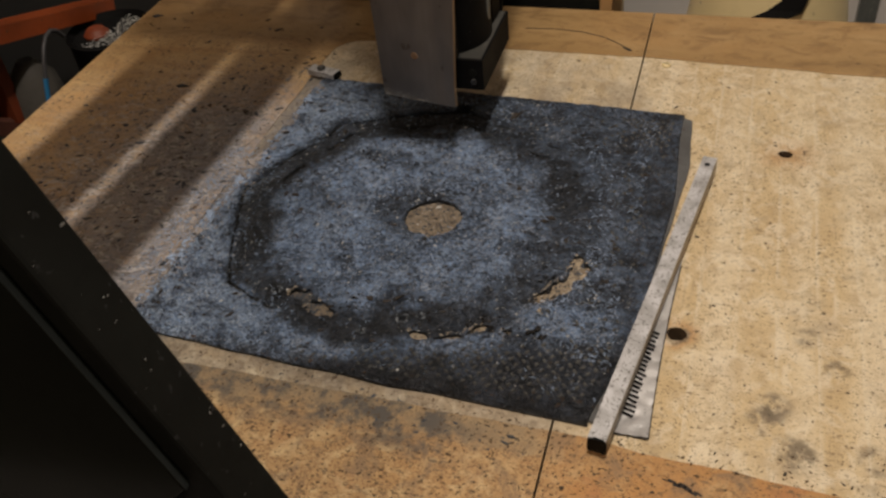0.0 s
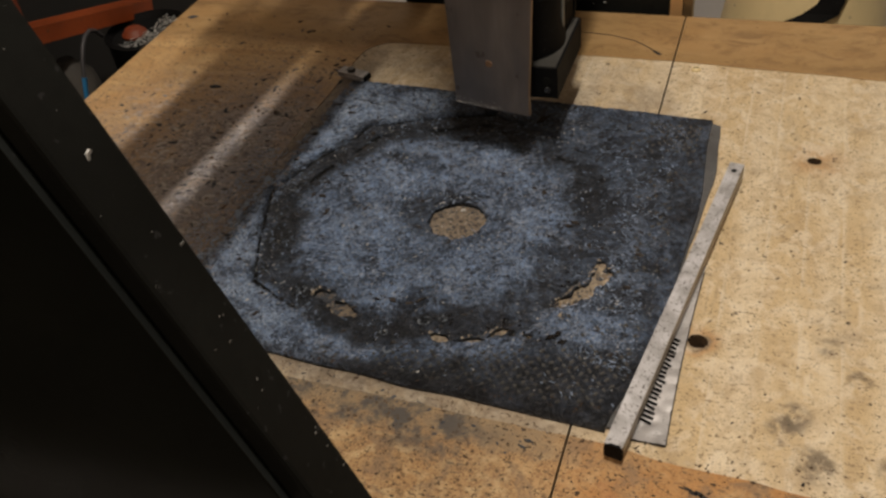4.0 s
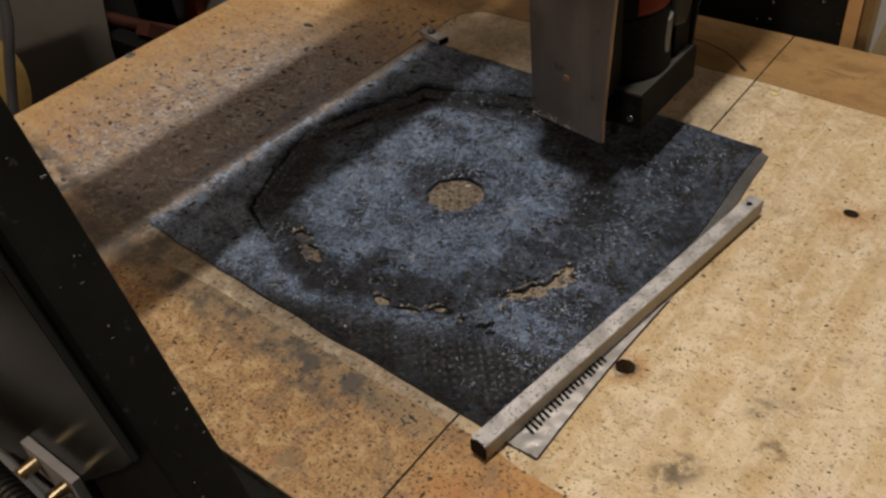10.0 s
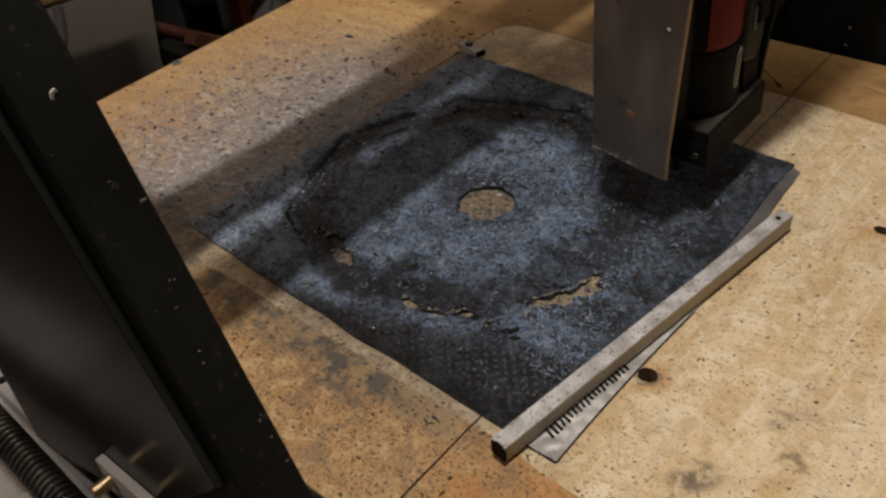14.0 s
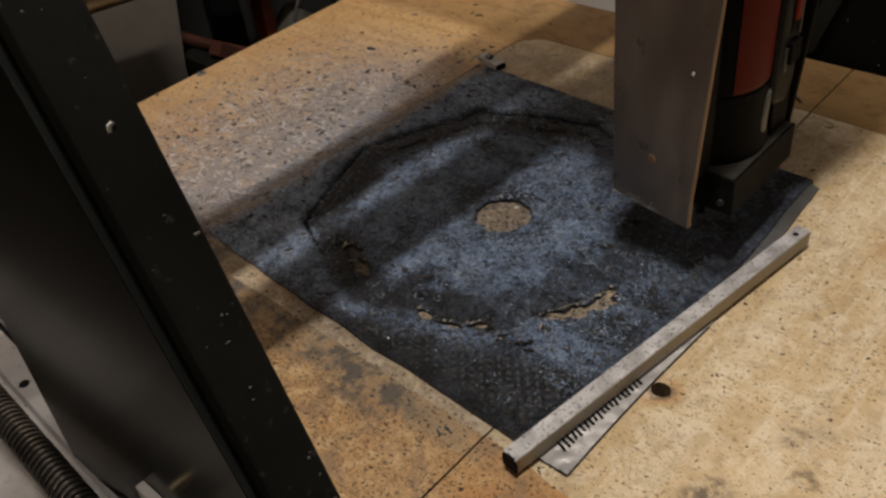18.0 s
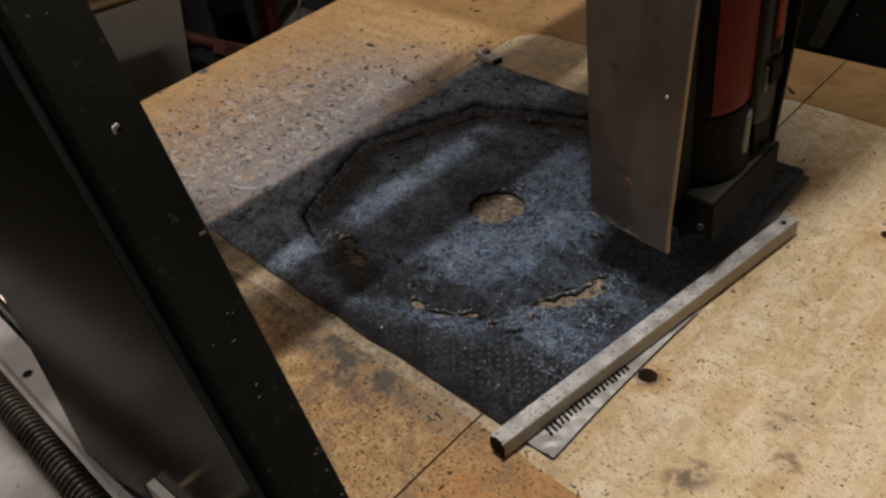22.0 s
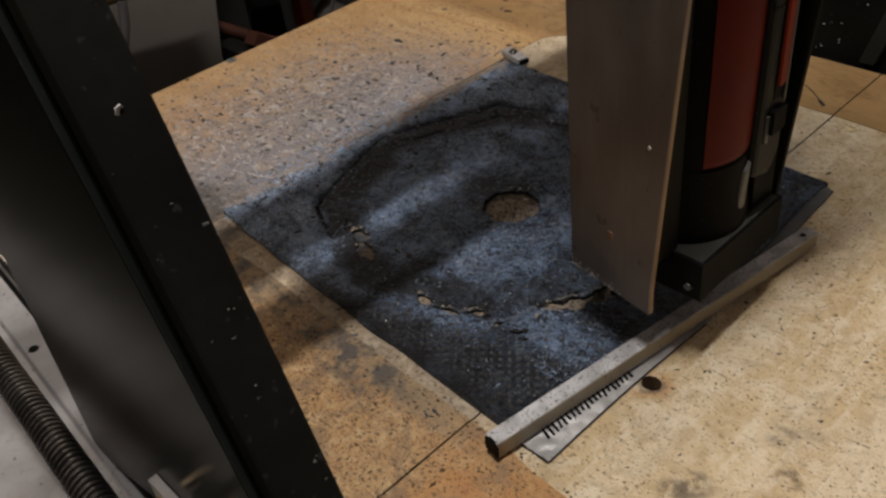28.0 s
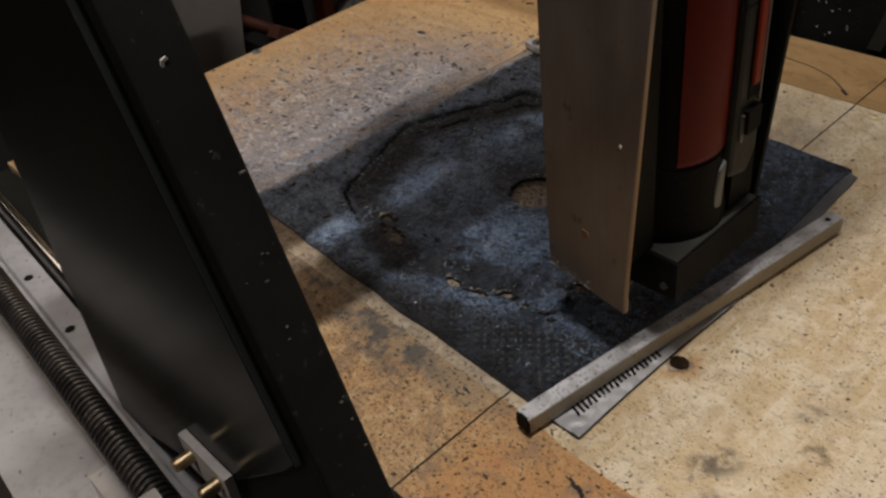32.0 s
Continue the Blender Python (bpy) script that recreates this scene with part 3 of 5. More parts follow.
def slab(bm, outline, low, high, axis="z"):
    """A closed outline, pushed along an axis from low to high."""
    def at(a, b, h):
        return {"z": (a, b, h), "y": (a, h, b), "x": (h, a, b)}[axis]
    lo = [bm.verts.new(at(a, b, low)) for a, b in outline]
    hi = [bm.verts.new(at(a, b, high)) for a, b in outline]
    bm.faces.new(lo[::-1])
    bm.faces.new(hi)
    for i in range(len(lo)):
        j = (i + 1) % len(lo)
        bm.faces.new((lo[i], lo[j], hi[j], hi[i]))
    bmesh.ops.recalc_face_normals(bm, faces=bm.faces)
    return bm


def turned(bm, profile, steps=40, m=None):
    """A turned body round z from (radius, height) pairs."""
    rings = []
    for r, z in profile:
        rings.append([bm.verts.new((r * math.cos(2 * math.pi * i / steps), r * math.sin(2 * math.pi * i / steps), z)) for i in range(steps)])
    for a, b in zip(rings, rings[1:]):
        for i in range(steps):
            j = (i + 1) % steps
            bm.faces.new((a[i], a[j], b[j], b[i]))
    bm.faces.new(rings[0][::-1])
    bm.faces.new(rings[-1])
    if m is not None:
        for ring in rings:
            for v in ring:
                v.co = m @ v.co
    bmesh.ops.recalc_face_normals(bm, faces=bm.faces)
    return bm


def tube(bm, points, radius, steps=10):
    """A round hose or bar along points."""
    pts = [Vector(p) for p in points]
    rings = []
    for i, p in enumerate(pts):
        way = (pts[min(i + 1, len(pts) - 1)] - pts[max(i - 1, 0)]).normalized()
        side = way.cross(Vector((0.3, 0.2, 0.93))).normalized()
        up = side.cross(way)
        rings.append([bm.verts.new(p + radius * (math.cos(a) * side + math.sin(a) * up)) for a in (2 * math.pi * k / steps for k in range(steps))])
    for a, b in zip(rings, rings[1:]):
        for i in range(steps):
            j = (i + 1) % steps
            bm.faces.new((a[i], a[j], b[j], b[i]))
    bm.faces.new(rings[0][::-1])
    bm.faces.new(rings[-1])
    bmesh.ops.recalc_face_normals(bm, faces=bm.faces)
    return bm


def bevel(bm, width, segments=2):
    edges = [e for e in bm.edges if len(e.link_faces) == 2 and e.calc_face_angle() > 0.6]
    bmesh.ops.bevel(bm, geom=edges, offset=width, segments=segments, affect="EDGES", profile=0.6, clamp_overlap=True)
    return bm


def part(name, bm, material, parent=None, label="", smooth=False):
    mesh = bpy.data.meshes.new(name)
    bm.to_mesh(mesh)
    bm.free()
    mesh.transform(Matrix.Scale(U, 4))
    mesh.materials.append(material)
    if smooth:
        for p in mesh.polygons:
            p.use_smooth = True
        mesh.set_sharp_from_angle(angle=radians(38))
    ob = new(name, mesh)
    if parent is not None:
        ob.parent = parent
    if label:
        ob["label"] = label
    return ob


def thing(name, label, category, group="", kind="", place=(0, 0, 0)):
    ob = new(name)
    ob.location = [U * v for v in place]
    return tagged(ob, label, category, group, kind)


B = bmesh.new

# ---- the room that closes the place ----
def room():
    for name, b, m in (
        ("floor", (-3.2, 3.2, -2.6, 2.6, -1.0, -0.95), M_FLOOR),
        # unseen ceiling, kept pale for the light it bounces down
        ("ceiling", (-3.2, 3.2, -2.6, 2.6, 2.7, 2.76), M_GREYWALL),
        # unseen walls, made near black to deepen the shade on the machine
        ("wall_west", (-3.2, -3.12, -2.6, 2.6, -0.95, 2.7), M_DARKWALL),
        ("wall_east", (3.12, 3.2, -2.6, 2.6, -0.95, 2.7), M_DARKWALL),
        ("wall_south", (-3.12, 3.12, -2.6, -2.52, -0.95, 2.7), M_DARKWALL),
        ("wall_north", (-3.12, 3.12, 1.62, 1.70, -0.95, 2.7), M_GREYWALL),
    ):
        ob = part(name, box(B(), *b), m)
        tagged(ob, {"floor": "dark concrete workshop floor", "ceiling": "grey painted workshop ceiling"}.get(name, "plain painted workshop wall"), name.split("_")[0], "", "structure")


room()

# ---- the table: two boards with a planed field and an unplaned rim ----
SEAM, WEST, EAST, SOUTH, NORTH = -0.060, -0.722, 0.52, 0.269, 1.003
FIELD = (-0.430, 0.47, 0.374, 0.897)


def arc(cx, cy, r, a0, a1, n=8):
    return [(cx + r * math.cos(radians(a0 + (a1 - a0) * i / n)), cy + r * math.sin(radians(a0 + (a1 - a0) * i / n))) for i in range(n + 1)]


def wavy(a, b, n, size, seed):
    out = []
    for i in range(n + 1):
        f = i / n
        w = size * noise.noise((f * n * 0.55, seed, 0.3)) * (1 if 0 < i < n else 0)
        dx, dy = b[0] - a[0], b[1] - a[1]
        d = math.hypot(dx, dy)
        out.append((a[0] + dx * f - dy / d * w, a[1] + dy * f + dx / d * w))
    return out


def table():
    t = thing("machine_table", "pale softwood machine table of two boards, planed in the middle", "table")
    g = 0.0009
    for x0, x1 in ((WEST, SEAM - g), (SEAM + g, EAST)):
        bm = bevel(box(B(), x0, x1, SOUTH, NORTH, -0.036, 0.0), 0.0008, 1)
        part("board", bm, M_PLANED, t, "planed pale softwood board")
    fx0, fx1, fy0, fy1 = FIELD
    r = 0.035
    x = SEAM - g
    west = [(x, NORTH - 0.0005), (WEST + 0.0005, NORTH - 0.0005), (WEST + 0.0005, SOUTH + 0.0005), (x, SOUTH + 0.0005)]
    west += wavy((x, fy0), (fx0 + r, fy0 + 0.004), 18, 0.0022, 1) + arc(fx0 + r, fy0 + 0.004 + r, r, 270, 180)[1:]
    west += wavy((fx0, fy0 + r + 0.004), (fx0 + 0.006, fy1 - r), 20, 0.0016, 2)[1:] + arc(fx0 + 0.006 + r, fy1 - r, r, 180, 90)[1:] + wavy((fx0 + r + 0.006, fy1), (x, fy1), 14, 0.002, 3)[1:]
    part("rim", slab(B(), west, 0.0002, 0.0008), M_ROUGH, t, "unplaned orange-brown board face")
    x = SEAM + g
    east = [(x, SOUTH + 0.0005), (EAST - 0.0005, SOUTH + 0.0005), (EAST - 0.0005, NORTH - 0.0005), (x, NORTH - 0.0005)]
    east += wavy((x, fy1), (fx1, fy1 - 0.028), 22, 0.0030, 4) + wavy((fx1, fy1 - 0.03), (fx1, fy0 - 0.02), 10, 0.002, 5)[1:] + wavy((fx1, fy0 - 0.03), (x, fy0), 26, 0.0045, 6)[1:]
    part("rim", slab(B(), east, 0.0002, 0.0008), M_ROUGH, t, "unplaned orange-brown board face")
    for x0 in (WEST + 0.04, EAST - 0.10):
        for y0 in (SOUTH + 0.03, NORTH - 0.09):
            part("leg", bevel(box(B(), x0, x0 + 0.06, y0, y0 + 0.06, -0.95, -0.036), 0.003), M_BLACK, t, "black painted table leg")
    part("side_rail", bevel(box(B(), WEST, EAST, 0.214, 0.267, -0.12, -0.006), 0.002), M_BLACK, t, "black steel side rail with pale specks")
    part("apron", box(B(), WEST + 0.03, EAST - 0.03, NORTH - 0.06, NORTH - 0.02, -0.12, -0.036), M_BLACK, t)


table()


def knot(x, y, r, squash, seed):
    rng = random.Random(seed)
    k = thing("wood_knot", "dark charred knot set in the pale board", "knot", "knots in the table")
    def blob(f, z0, z1, wob):
        return slab(B(), [(x + f * r * squash * (1 + wob * rng.uniform(-1, 1)) * math.cos(a), y + f * r * (1 + wob * rng.uniform(-1, 1)) * math.sin(a)) for a in (2 * math.pi * i / 22 for i in range(22))], z0, z1)
    part("heart", blob(1.0, 0.0002, 0.0007, 0.08), M_CHAR, k)


for i, (x, y, r, s) in enumerate(((0.015, 0.483, 0.0066, 1.10), (0.090, 0.732, 0.0050, 1.3))):
    knot(x, y, r, s, i)


# ---- the black mat with its octagonal ring, on a foil sheet ----
def octagon(x, y):
    """How far out an octagon round the ring's middle lies that passes through (x, y), and the bearing."""
    dx, dy = x - RING[0], y - RING[1]
    o = max(abs(dx * math.cos(radians(b)) + dy * math.sin(radians(b))) for b in (20, 65, 110, 155))
    return o, math.degrees(math.atan2(dy, dx)) % 360


HOLES = ((-0.286, 0.462, 0.014, 0.0085, -35), (-0.268, 0.452, 0.016, 0.0075, -25), (-0.177, 0.440, 0.010, 0.0050, -20), (-0.153, 0.442, 0.013, 0.0028, 18), (-0.134, 0.455, 0.010, 0.0034, 45),
         (-0.090, 0.499, 0.013, 0.0070, 30), (-0.078, 0.514, 0.013, 0.0080, 55), (-0.068, 0.532, 0.012, 0.0080, 75), (-0.071, 0.547, 0.007, 0.0055, 100), (-0.110, 0.456, 0.004, 0.0036, 0), (-0.087, 0.478, 0.0036, 0.0030, 0), (-0.090, 0.459, 0.0026, 0.0026, 0))


def worn_through(x, y):
    n = noise.noise((x * 110, y * 110, 1.5)) * 0.75 + noise.noise((x * 300, y * 300, 4.5)) * 0.45
    if math.hypot(x + 0.208, y - 0.580) < 0.0262 * (1 + 0.10 * n):
        return True
    for hx, hy, a, b, turn in HOLES:
        c, s = math.cos(radians(turn)), math.sin(radians(turn))
        u, v = (x - hx) * c + (y - hy) * s, -(x - hx) * s + (y - hy) * c
        if (u / a) ** 2 + (v / b) ** 2 < 0.95 + 0.9 * n:
            return True
    return False


def ss(v, a0, a1):
    f = min(1, max(0, (v - a0) / (a1 - a0)))
    return f * f * (3 - 2 * f)


def mat_height(x, y):
    o, a = octagon(x, y)
    o += 0.0040 * noise.noise((x * 17, y * 17, 8)) + 0.0014 * noise.noise((x * 70, y * 70, 8))
    thin = 0.75 + 0.7 * noise.noise((x * 30, y * 30, 2))
    wide = ss(a, 50, 95) * ss(a, 245, 222)
    h = 0.0052 - 0.0016 * ss(o, 0.163, 0.157) * ss(o, 0.108, 0.124)
    h -= 0.0038 * ss(abs(o - 0.1605), 0.0032 * thin, 0.0012 * thin) * wide * ss(thin, 0.3, 0.5)
    h += 0.0013 * ss(abs(o - 0.1675), 0.0045, 0.0) * wide
    some = ss(noise.noise((math.cos(radians(a)) * 4, math.sin(radians(a)) * 4, 3.7)), -0.15, 0.15)
    h -= 0.0022 * ss(abs(o - 0.139), 0.0036, 0.001) * some * ss(a, 30, 60) * ss(a, 200, 160)
    h -= 0.0012 * ss(abs(o - 0.160), 0.006, 0.001) * (1 - wide) * some
    calm = 1 - 0.7 * ss(x, -0.13, -0.07) * ss(y, 0.53, 0.63)
    h += 0.0010 * noise.noise((x * 26, y * 26, 0)) + calm * (0.0013 * noise.noise((x * 85, y * 85, 3)) + 0.0009 * noise.noise((x * 230, y * 230, 6)))
    for cx, cy, r in CRATERS:
        if abs(x - cx) > 0.01 or abs(y - cy) > 0.01:
            continue
        d = math.hypot(x - cx, y - cy)
        h += 0.0024 * ss(abs(d - r), 0.0022, 0.0) - 0.0022 * ss(d, r, 0)
    return max(h, 0.0008)


SW, SE, NE, NW = (-0.428, 0.404), (-0.036, 0.383), (-0.0055, 0.780), (-0.405, 0.800)


def rubber_mat():
    t = thing("cutting_mat", "dust-covered black studded mat with an octagonal groove", "mat")
    n = 470
    verts, faces = [], []
    for j in range(n + 1):
        for i in range(n + 1):
            u, v = i / n, j / n
            x = (SW[0] * (1 - u) + SE[0] * u) * (1 - v) + (NW[0] * (1 - u) + NE[0] * u) * v
            y = (SW[1] * (1 - u) + SE[1] * u) * (1 - v) + (NW[1] * (1 - u) + NE[1] * u) * v
            if j == 0:
                y += 0.0024 * noise.noise((u * 9, 0.2, 5)) - 0.006 * math.sin(math.pi * u) * 0.5
            if i < 40:  # the dusty west edge is torn and uneven
                x += (1 - i / 40) ** 2 * (0.0030 * noise.noise((v * 11, 1.2, 5)) + 0.0034 * noise.noise((v * 38, 1.2, 9)) + 0.0022 * noise.noise((v * 110, 1.2, 2)))
            if j == n:
                y += 0.002 * noise.noise((u * 9, 2.2, 5))
            x += 0.0145 * ss(v, 0.0, 0.2) * (1 - ss(v, 0.60, 1.0)) * u ** 5
            lift = mat_height(x, y) if 0 < i < n and 0 < j < n else 0.0030
            verts.append((x, y, lift))
    for j in range(n):
        for i in range(n):
            a = j * (n + 1) + i
            q = (a, a + 1, a + n + 2, a + n + 1)
            cx = sum(verts[k][0] for k in q) / 4
            cy = sum(verts[k][1] for k in q) / 4
            if not worn_through(cx, cy):
                faces.append(q)
    # the cut edges all round, and round the holes, reach down to the table
    count = {}
    for q in faces:
        for k in range(4):
            e = (q[k], q[(k + 1) % 4])
            count[tuple(sorted(e))] = None if tuple(sorted(e)) in count else e
    base = {}
    for e in count.values():
        if e:
            for k in e:
                if k not in base:
                    base[k] = len(verts)
                    verts.append((verts[k][0], verts[k][1], 0.0004))
            faces.append((e[1], e[0], base[e[0]], base[e[1]]))
    mesh = bpy.data.meshes.new("sheet")
    mesh.from_pydata(verts, [], faces)
    mesh.transform(Matrix.Scale(U, 4))
    mesh.materials.append(M_MAT)
    for p in mesh.polygons:
        p.use_smooth = True
    mesh.set_sharp_from_angle(angle=radians(50))
    ob = new("sheet", mesh)
    ob.parent = t
    # pale margin along the east side
    edge = wavy((-0.0225, 0.386), (0.0060, 0.690), 24, 0.0010, 7) + wavy((0.0065, 0.700), (0.0025, 0.774), 8, 0.0012, 8)
    margin = slab(B(), [(-0.0358, 0.386)] + edge + [(-0.0060, 0.7775)], 0.0004, 0.0025)
    part("margin", bevel(margin, 0.0005, 1), M_MARGIN, t, "thin dusty grey margin of the mat")

    # moulded studs where no dust fills the pattern
    rng = random.Random(12)
    verts, faces = [], []
    p = 0.0068 / 1.414
    for i in range(-64, 64):
        for j in range(-64, 64):
            if (i + j) % 2:
                continue
            x, y = RING[0] + i * p + j * p * 0.052, RING[1] + j * p - i * p * 0.052
            if not (SW[0] + 0.008 < x < -0.044 + 0.08 * (y - 0.383) + 0.009 * ss(y, 0.39, 0.46) * (1 - ss(y, 0.58, 0.75)) and 0.398 < y < 0.767 - 0.05 * (x + 0.05) and y > 0.404 - 0.0536 * (x + 0.428) + 0.004):
                continue
            o = octagon(x, y)[0]
            bare = max(ss(0.470 + 0.25 * x - y, -0.008, 0.016) * ss(x, -0.29, -0.20), ss(x, -0.10, -0.03) * 0.22, ss(x, -0.09, -0.05) * ss(y, 0.70, 0.74)) if o > 0.166 else 0.0
            if rng.random() > bare or worn_through(x, y):
                continue
            z, k = mat_height(x, y) - 0.0002, len(verts)
            a = radians(45 if (i + j) % 4 else -45)
            for q in range(6):
                b = q * math.pi / 3
                u, v = 0.0026 * math.cos(b), 0.0015 * math.sin(b)
                for f, h in ((1.0, 0.0), (0.5, 0.0014)):
                    verts.append((x + f * (u * math.cos(a) - v * math.sin(a)), y + f * (u * math.sin(a) + v * math.cos(a)), z + h))
            faces.append(tuple(k + 2 * q + 1 for q in range(6)))
            faces += [(k + 2 * q, k + 2 * ((q + 1) % 6), k + 2 * ((q + 1) % 6) + 1, k + 2 * q + 1) for q in range(6)]
    mesh = bpy.data.meshes.new("studs")
    mesh.from_pydata(verts, [], faces)
    mesh.transform(Matrix.Scale(U, 4))
    mesh.materials.append(M_STUD)
    ob = new("studs", mesh)
    ob.parent = t
    tagged(ob, "", "", "", "stuff")
    ob["label"] = "rows of moulded black studs"


rubber_mat()


def foil():
    t = thing("foil_sheet", "crinkled silver foil sheet with dark printed ticks", "foil")
    rng = random.Random(5)
    bm = B()
    n, m = 60, 12
    grid = []
    for i in range(n + 1):
        v = i / n
        row = []
        for k in range(m + 1):
            u = k / m
            x0, x1 = -0.022 + 0.020 * v, 0.0055 + 0.008 * v * v - 0.002 * v
            x = x0 + (x1 - x0) * u
            y = 0.381 + 0.185 * v + (0.003 * noise.noise((u * 4, 0, 1)) if i == 0 else 0)
            z = 0.0014 + 0.0014 * noise.noise((x * 130, y * 130, 0)) + 0.0014 * max(0, u - 0.75) * noise.noise((0, y * 60, 2))
            row.append(bm.verts.new((x, y, max(z + 0.0008, 0.0015))))
        grid.append(row)
    for i in range(n):
        for k in range(m):
            bm.faces.new((grid[i][k], grid[i][k + 1], grid[i + 1][k + 1], grid[i + 1][k]))
    r = bmesh.ops.extrude_face_region(bm, geom=list(bm.faces))
    for v in r["geom"]:
        if isinstance(v, bmesh.types.BMVert):
            v.co.z -= 0.0013
    bmesh.ops.recalc_face_normals(bm, faces=bm.faces)
    part("foil", bm, M_FOIL, t, smooth=True)
    edge = wavy((-0.0215, 0.3806), (0.0054, 0.3806), 12, 0.0012, 11) + [(0.0056 + 0.008 * f * f - 0.002 * f, 0.381 + 0.185 * f) for f in (k / 26 for k in range(26))]
    part("dark_edge", tube(B(), [(a, b, 0.0014) for a, b in edge], 0.0007, 6), M_CRUMB, t, "dark line along the foil edge")
    for i in range(20):
        y = 0.397 + i * 0.0043
        x = -0.0190 + 0.105 * (y - 0.398) + 0.009
        m4 = Matrix.Translation((x, y, 0.0031)) @ Matrix.Rotation(radians(-20 + rng.uniform(-7, 7)), 4, "Z")
        part("tick", box(B(), -0.0050, 0.0030 + rng.uniform(-0.001, 0.0012), -0.0009, 0.0009, -0.0004, 0.0005, m4), M_BLACKPLASTIC, t)


foil()


def metal_bar():
    a, b = Vector((-0.0262, 0.3605, 0)), Vector((0.0235, 0.6915, 0))
    way = (b - a).normalized()
    turn = math.atan2(way.y, way.x)
    t = thing("aluminium_bar", "dusty aluminium bar lying on the mat edge", "bar", place=(a.x, a.y, 0.0050))
    t.rotation_euler = (0, 0, turn)
    ln = (b - a).length
    bm = bevel(box(B(), 0, ln, -0.0062, 0.0062, 0, 0.0135), 0.0007)
    part("bar", bm, M_ALU_DUST, t, "speckled aluminium bar")
    part("smooth_side", box(B(), 0.002, ln - 0.002, -0.0066, -0.0060, 0.0012, 0.0125), M_BARSIDE, t, "dull brownish side of the bar")
    part("black_end", bevel(slab(B(), [(-0.0064, 0.0), (0.0064, 0.0002), (0.0066, 0.0060), (0.0062, 0.0118), (0.002, 0.0139), (-0.0050, 0.0137), (-0.0067, 0.0105), (-0.0069, 0.004)], -0.0012, 0.0010, "x"), 0.0004, 1), M_BLACKPLASTIC, t, "black painted end")
    part("hole", turned(B(), [(0.0024, 0.0), (0.0024, 0.0004)], 16, Matrix.Translation((ln - 0.012, 0, 0.0134))), M_BLACKPLASTIC, t, "dark drilled hole")


metal_bar()


def clamp_block():
    t = thing("hold_down_block", "small grey metal hold-down block with a screw", "block", place=(-0.408, 0.806, 0.0046))
    t.rotation_euler = (0, 0, radians(-14))
    part("block", bevel(box(B(), -0.018, 0.018, -0.006, 0.007, 0, 0.0065), 0.001), M_ALU_DUST, t)
    part("screw", turned(B(), [(0.0048, 0), (0.0050, 0.002), (0.0036, 0.0038)], 18, Matrix.Translation((-0.003, 0.001, 0.0065))), M_SCREW, t, "dark screw head")
    part("dark_end", bevel(box(B(), 0.0181, 0.0205, -0.0055, 0.0065, 0, 0.006), 0.0006), M_BLACKPLASTIC, t)


clamp_block()


def small_screw(name, x, y, r, m, label):
    t = thing(name, label, "screw", place=(x, y, 0))
    part("head", turned(B(), [(r, 0), (r, 0.0015), (r * 0.6, 0.003)], 16), m, t)
    part("slot", box(B(), -r * 0.6, r * 0.6, -r * 0.12, r * 0.12, 0.0029, 0.0032), M_BLACKPLASTIC, t)


small_screw("table_screw", -0.7155, 0.604, 0.0065, M_GREYPLASTIC, "grey screw head at the table edge")
small_screw("rim_screw", -0.034, 0.882, 0.0050, M_CREAM, "pale filled screw head in the planed board")


def dark_scratch():
    pts = [(-0.205, 0.948), (-0.170, 0.950), (-0.135, 0.946), (-0.108, 0.936), (-0.090, 0.922), (-0.080, 0.912)]
    t = thing("dark_scratch", "dark curved scratch in the unplaned rim", "scratch")
    for (x0, y0), (x1, y1) in zip(pts, pts[1:]):
        d = math.hypot(x1 - x0, y1 - y0)
        m = Matrix.Translation((x0, y0, 0.0009)) @ Matrix.Rotation(math.atan2(y1 - y0, x1 - x0), 4, "Z")
        part("stroke", box(B(), 0, d * 0.97, -0.0007, 0.0007, -0.0003, 0.0002, m), M_CRUMB, t)
    m = Matrix.Translation((-0.080, 0.912, 0.0009)) @ Matrix.Rotation(radians(-40), 4, "Z")
    part("smudge", box(B(), -0.006, 0.006, -0.002, 0.002, -0.0003, 0.0002, m), M_CRUMB, t)


dark_scratch()


def gouge():
    t = thing("dark_gouge", "dark gouge in the orange-brown board by the bar", "gouge")
    rng = random.Random(21)
    for i in range(7):
        x, y = 0.021 + 0.0034 * i, 0.3515 - 0.0011 * i + rng.uniform(-0.0012, 0.0012)
        w = 0.0016 * math.sin(math.pi * (i + 0.7) / 7.6)
        m = Matrix.Translation((x, y, 0.0009)) @ Matrix.Rotation(radians(-18 + rng.uniform(-15, 15)), 4, "Z")
        part("splinter", box(B(), -0.0028, 0.0028, -w, w, -0.0003, 0.0002, m), M_CRUMB, t)


gouge()

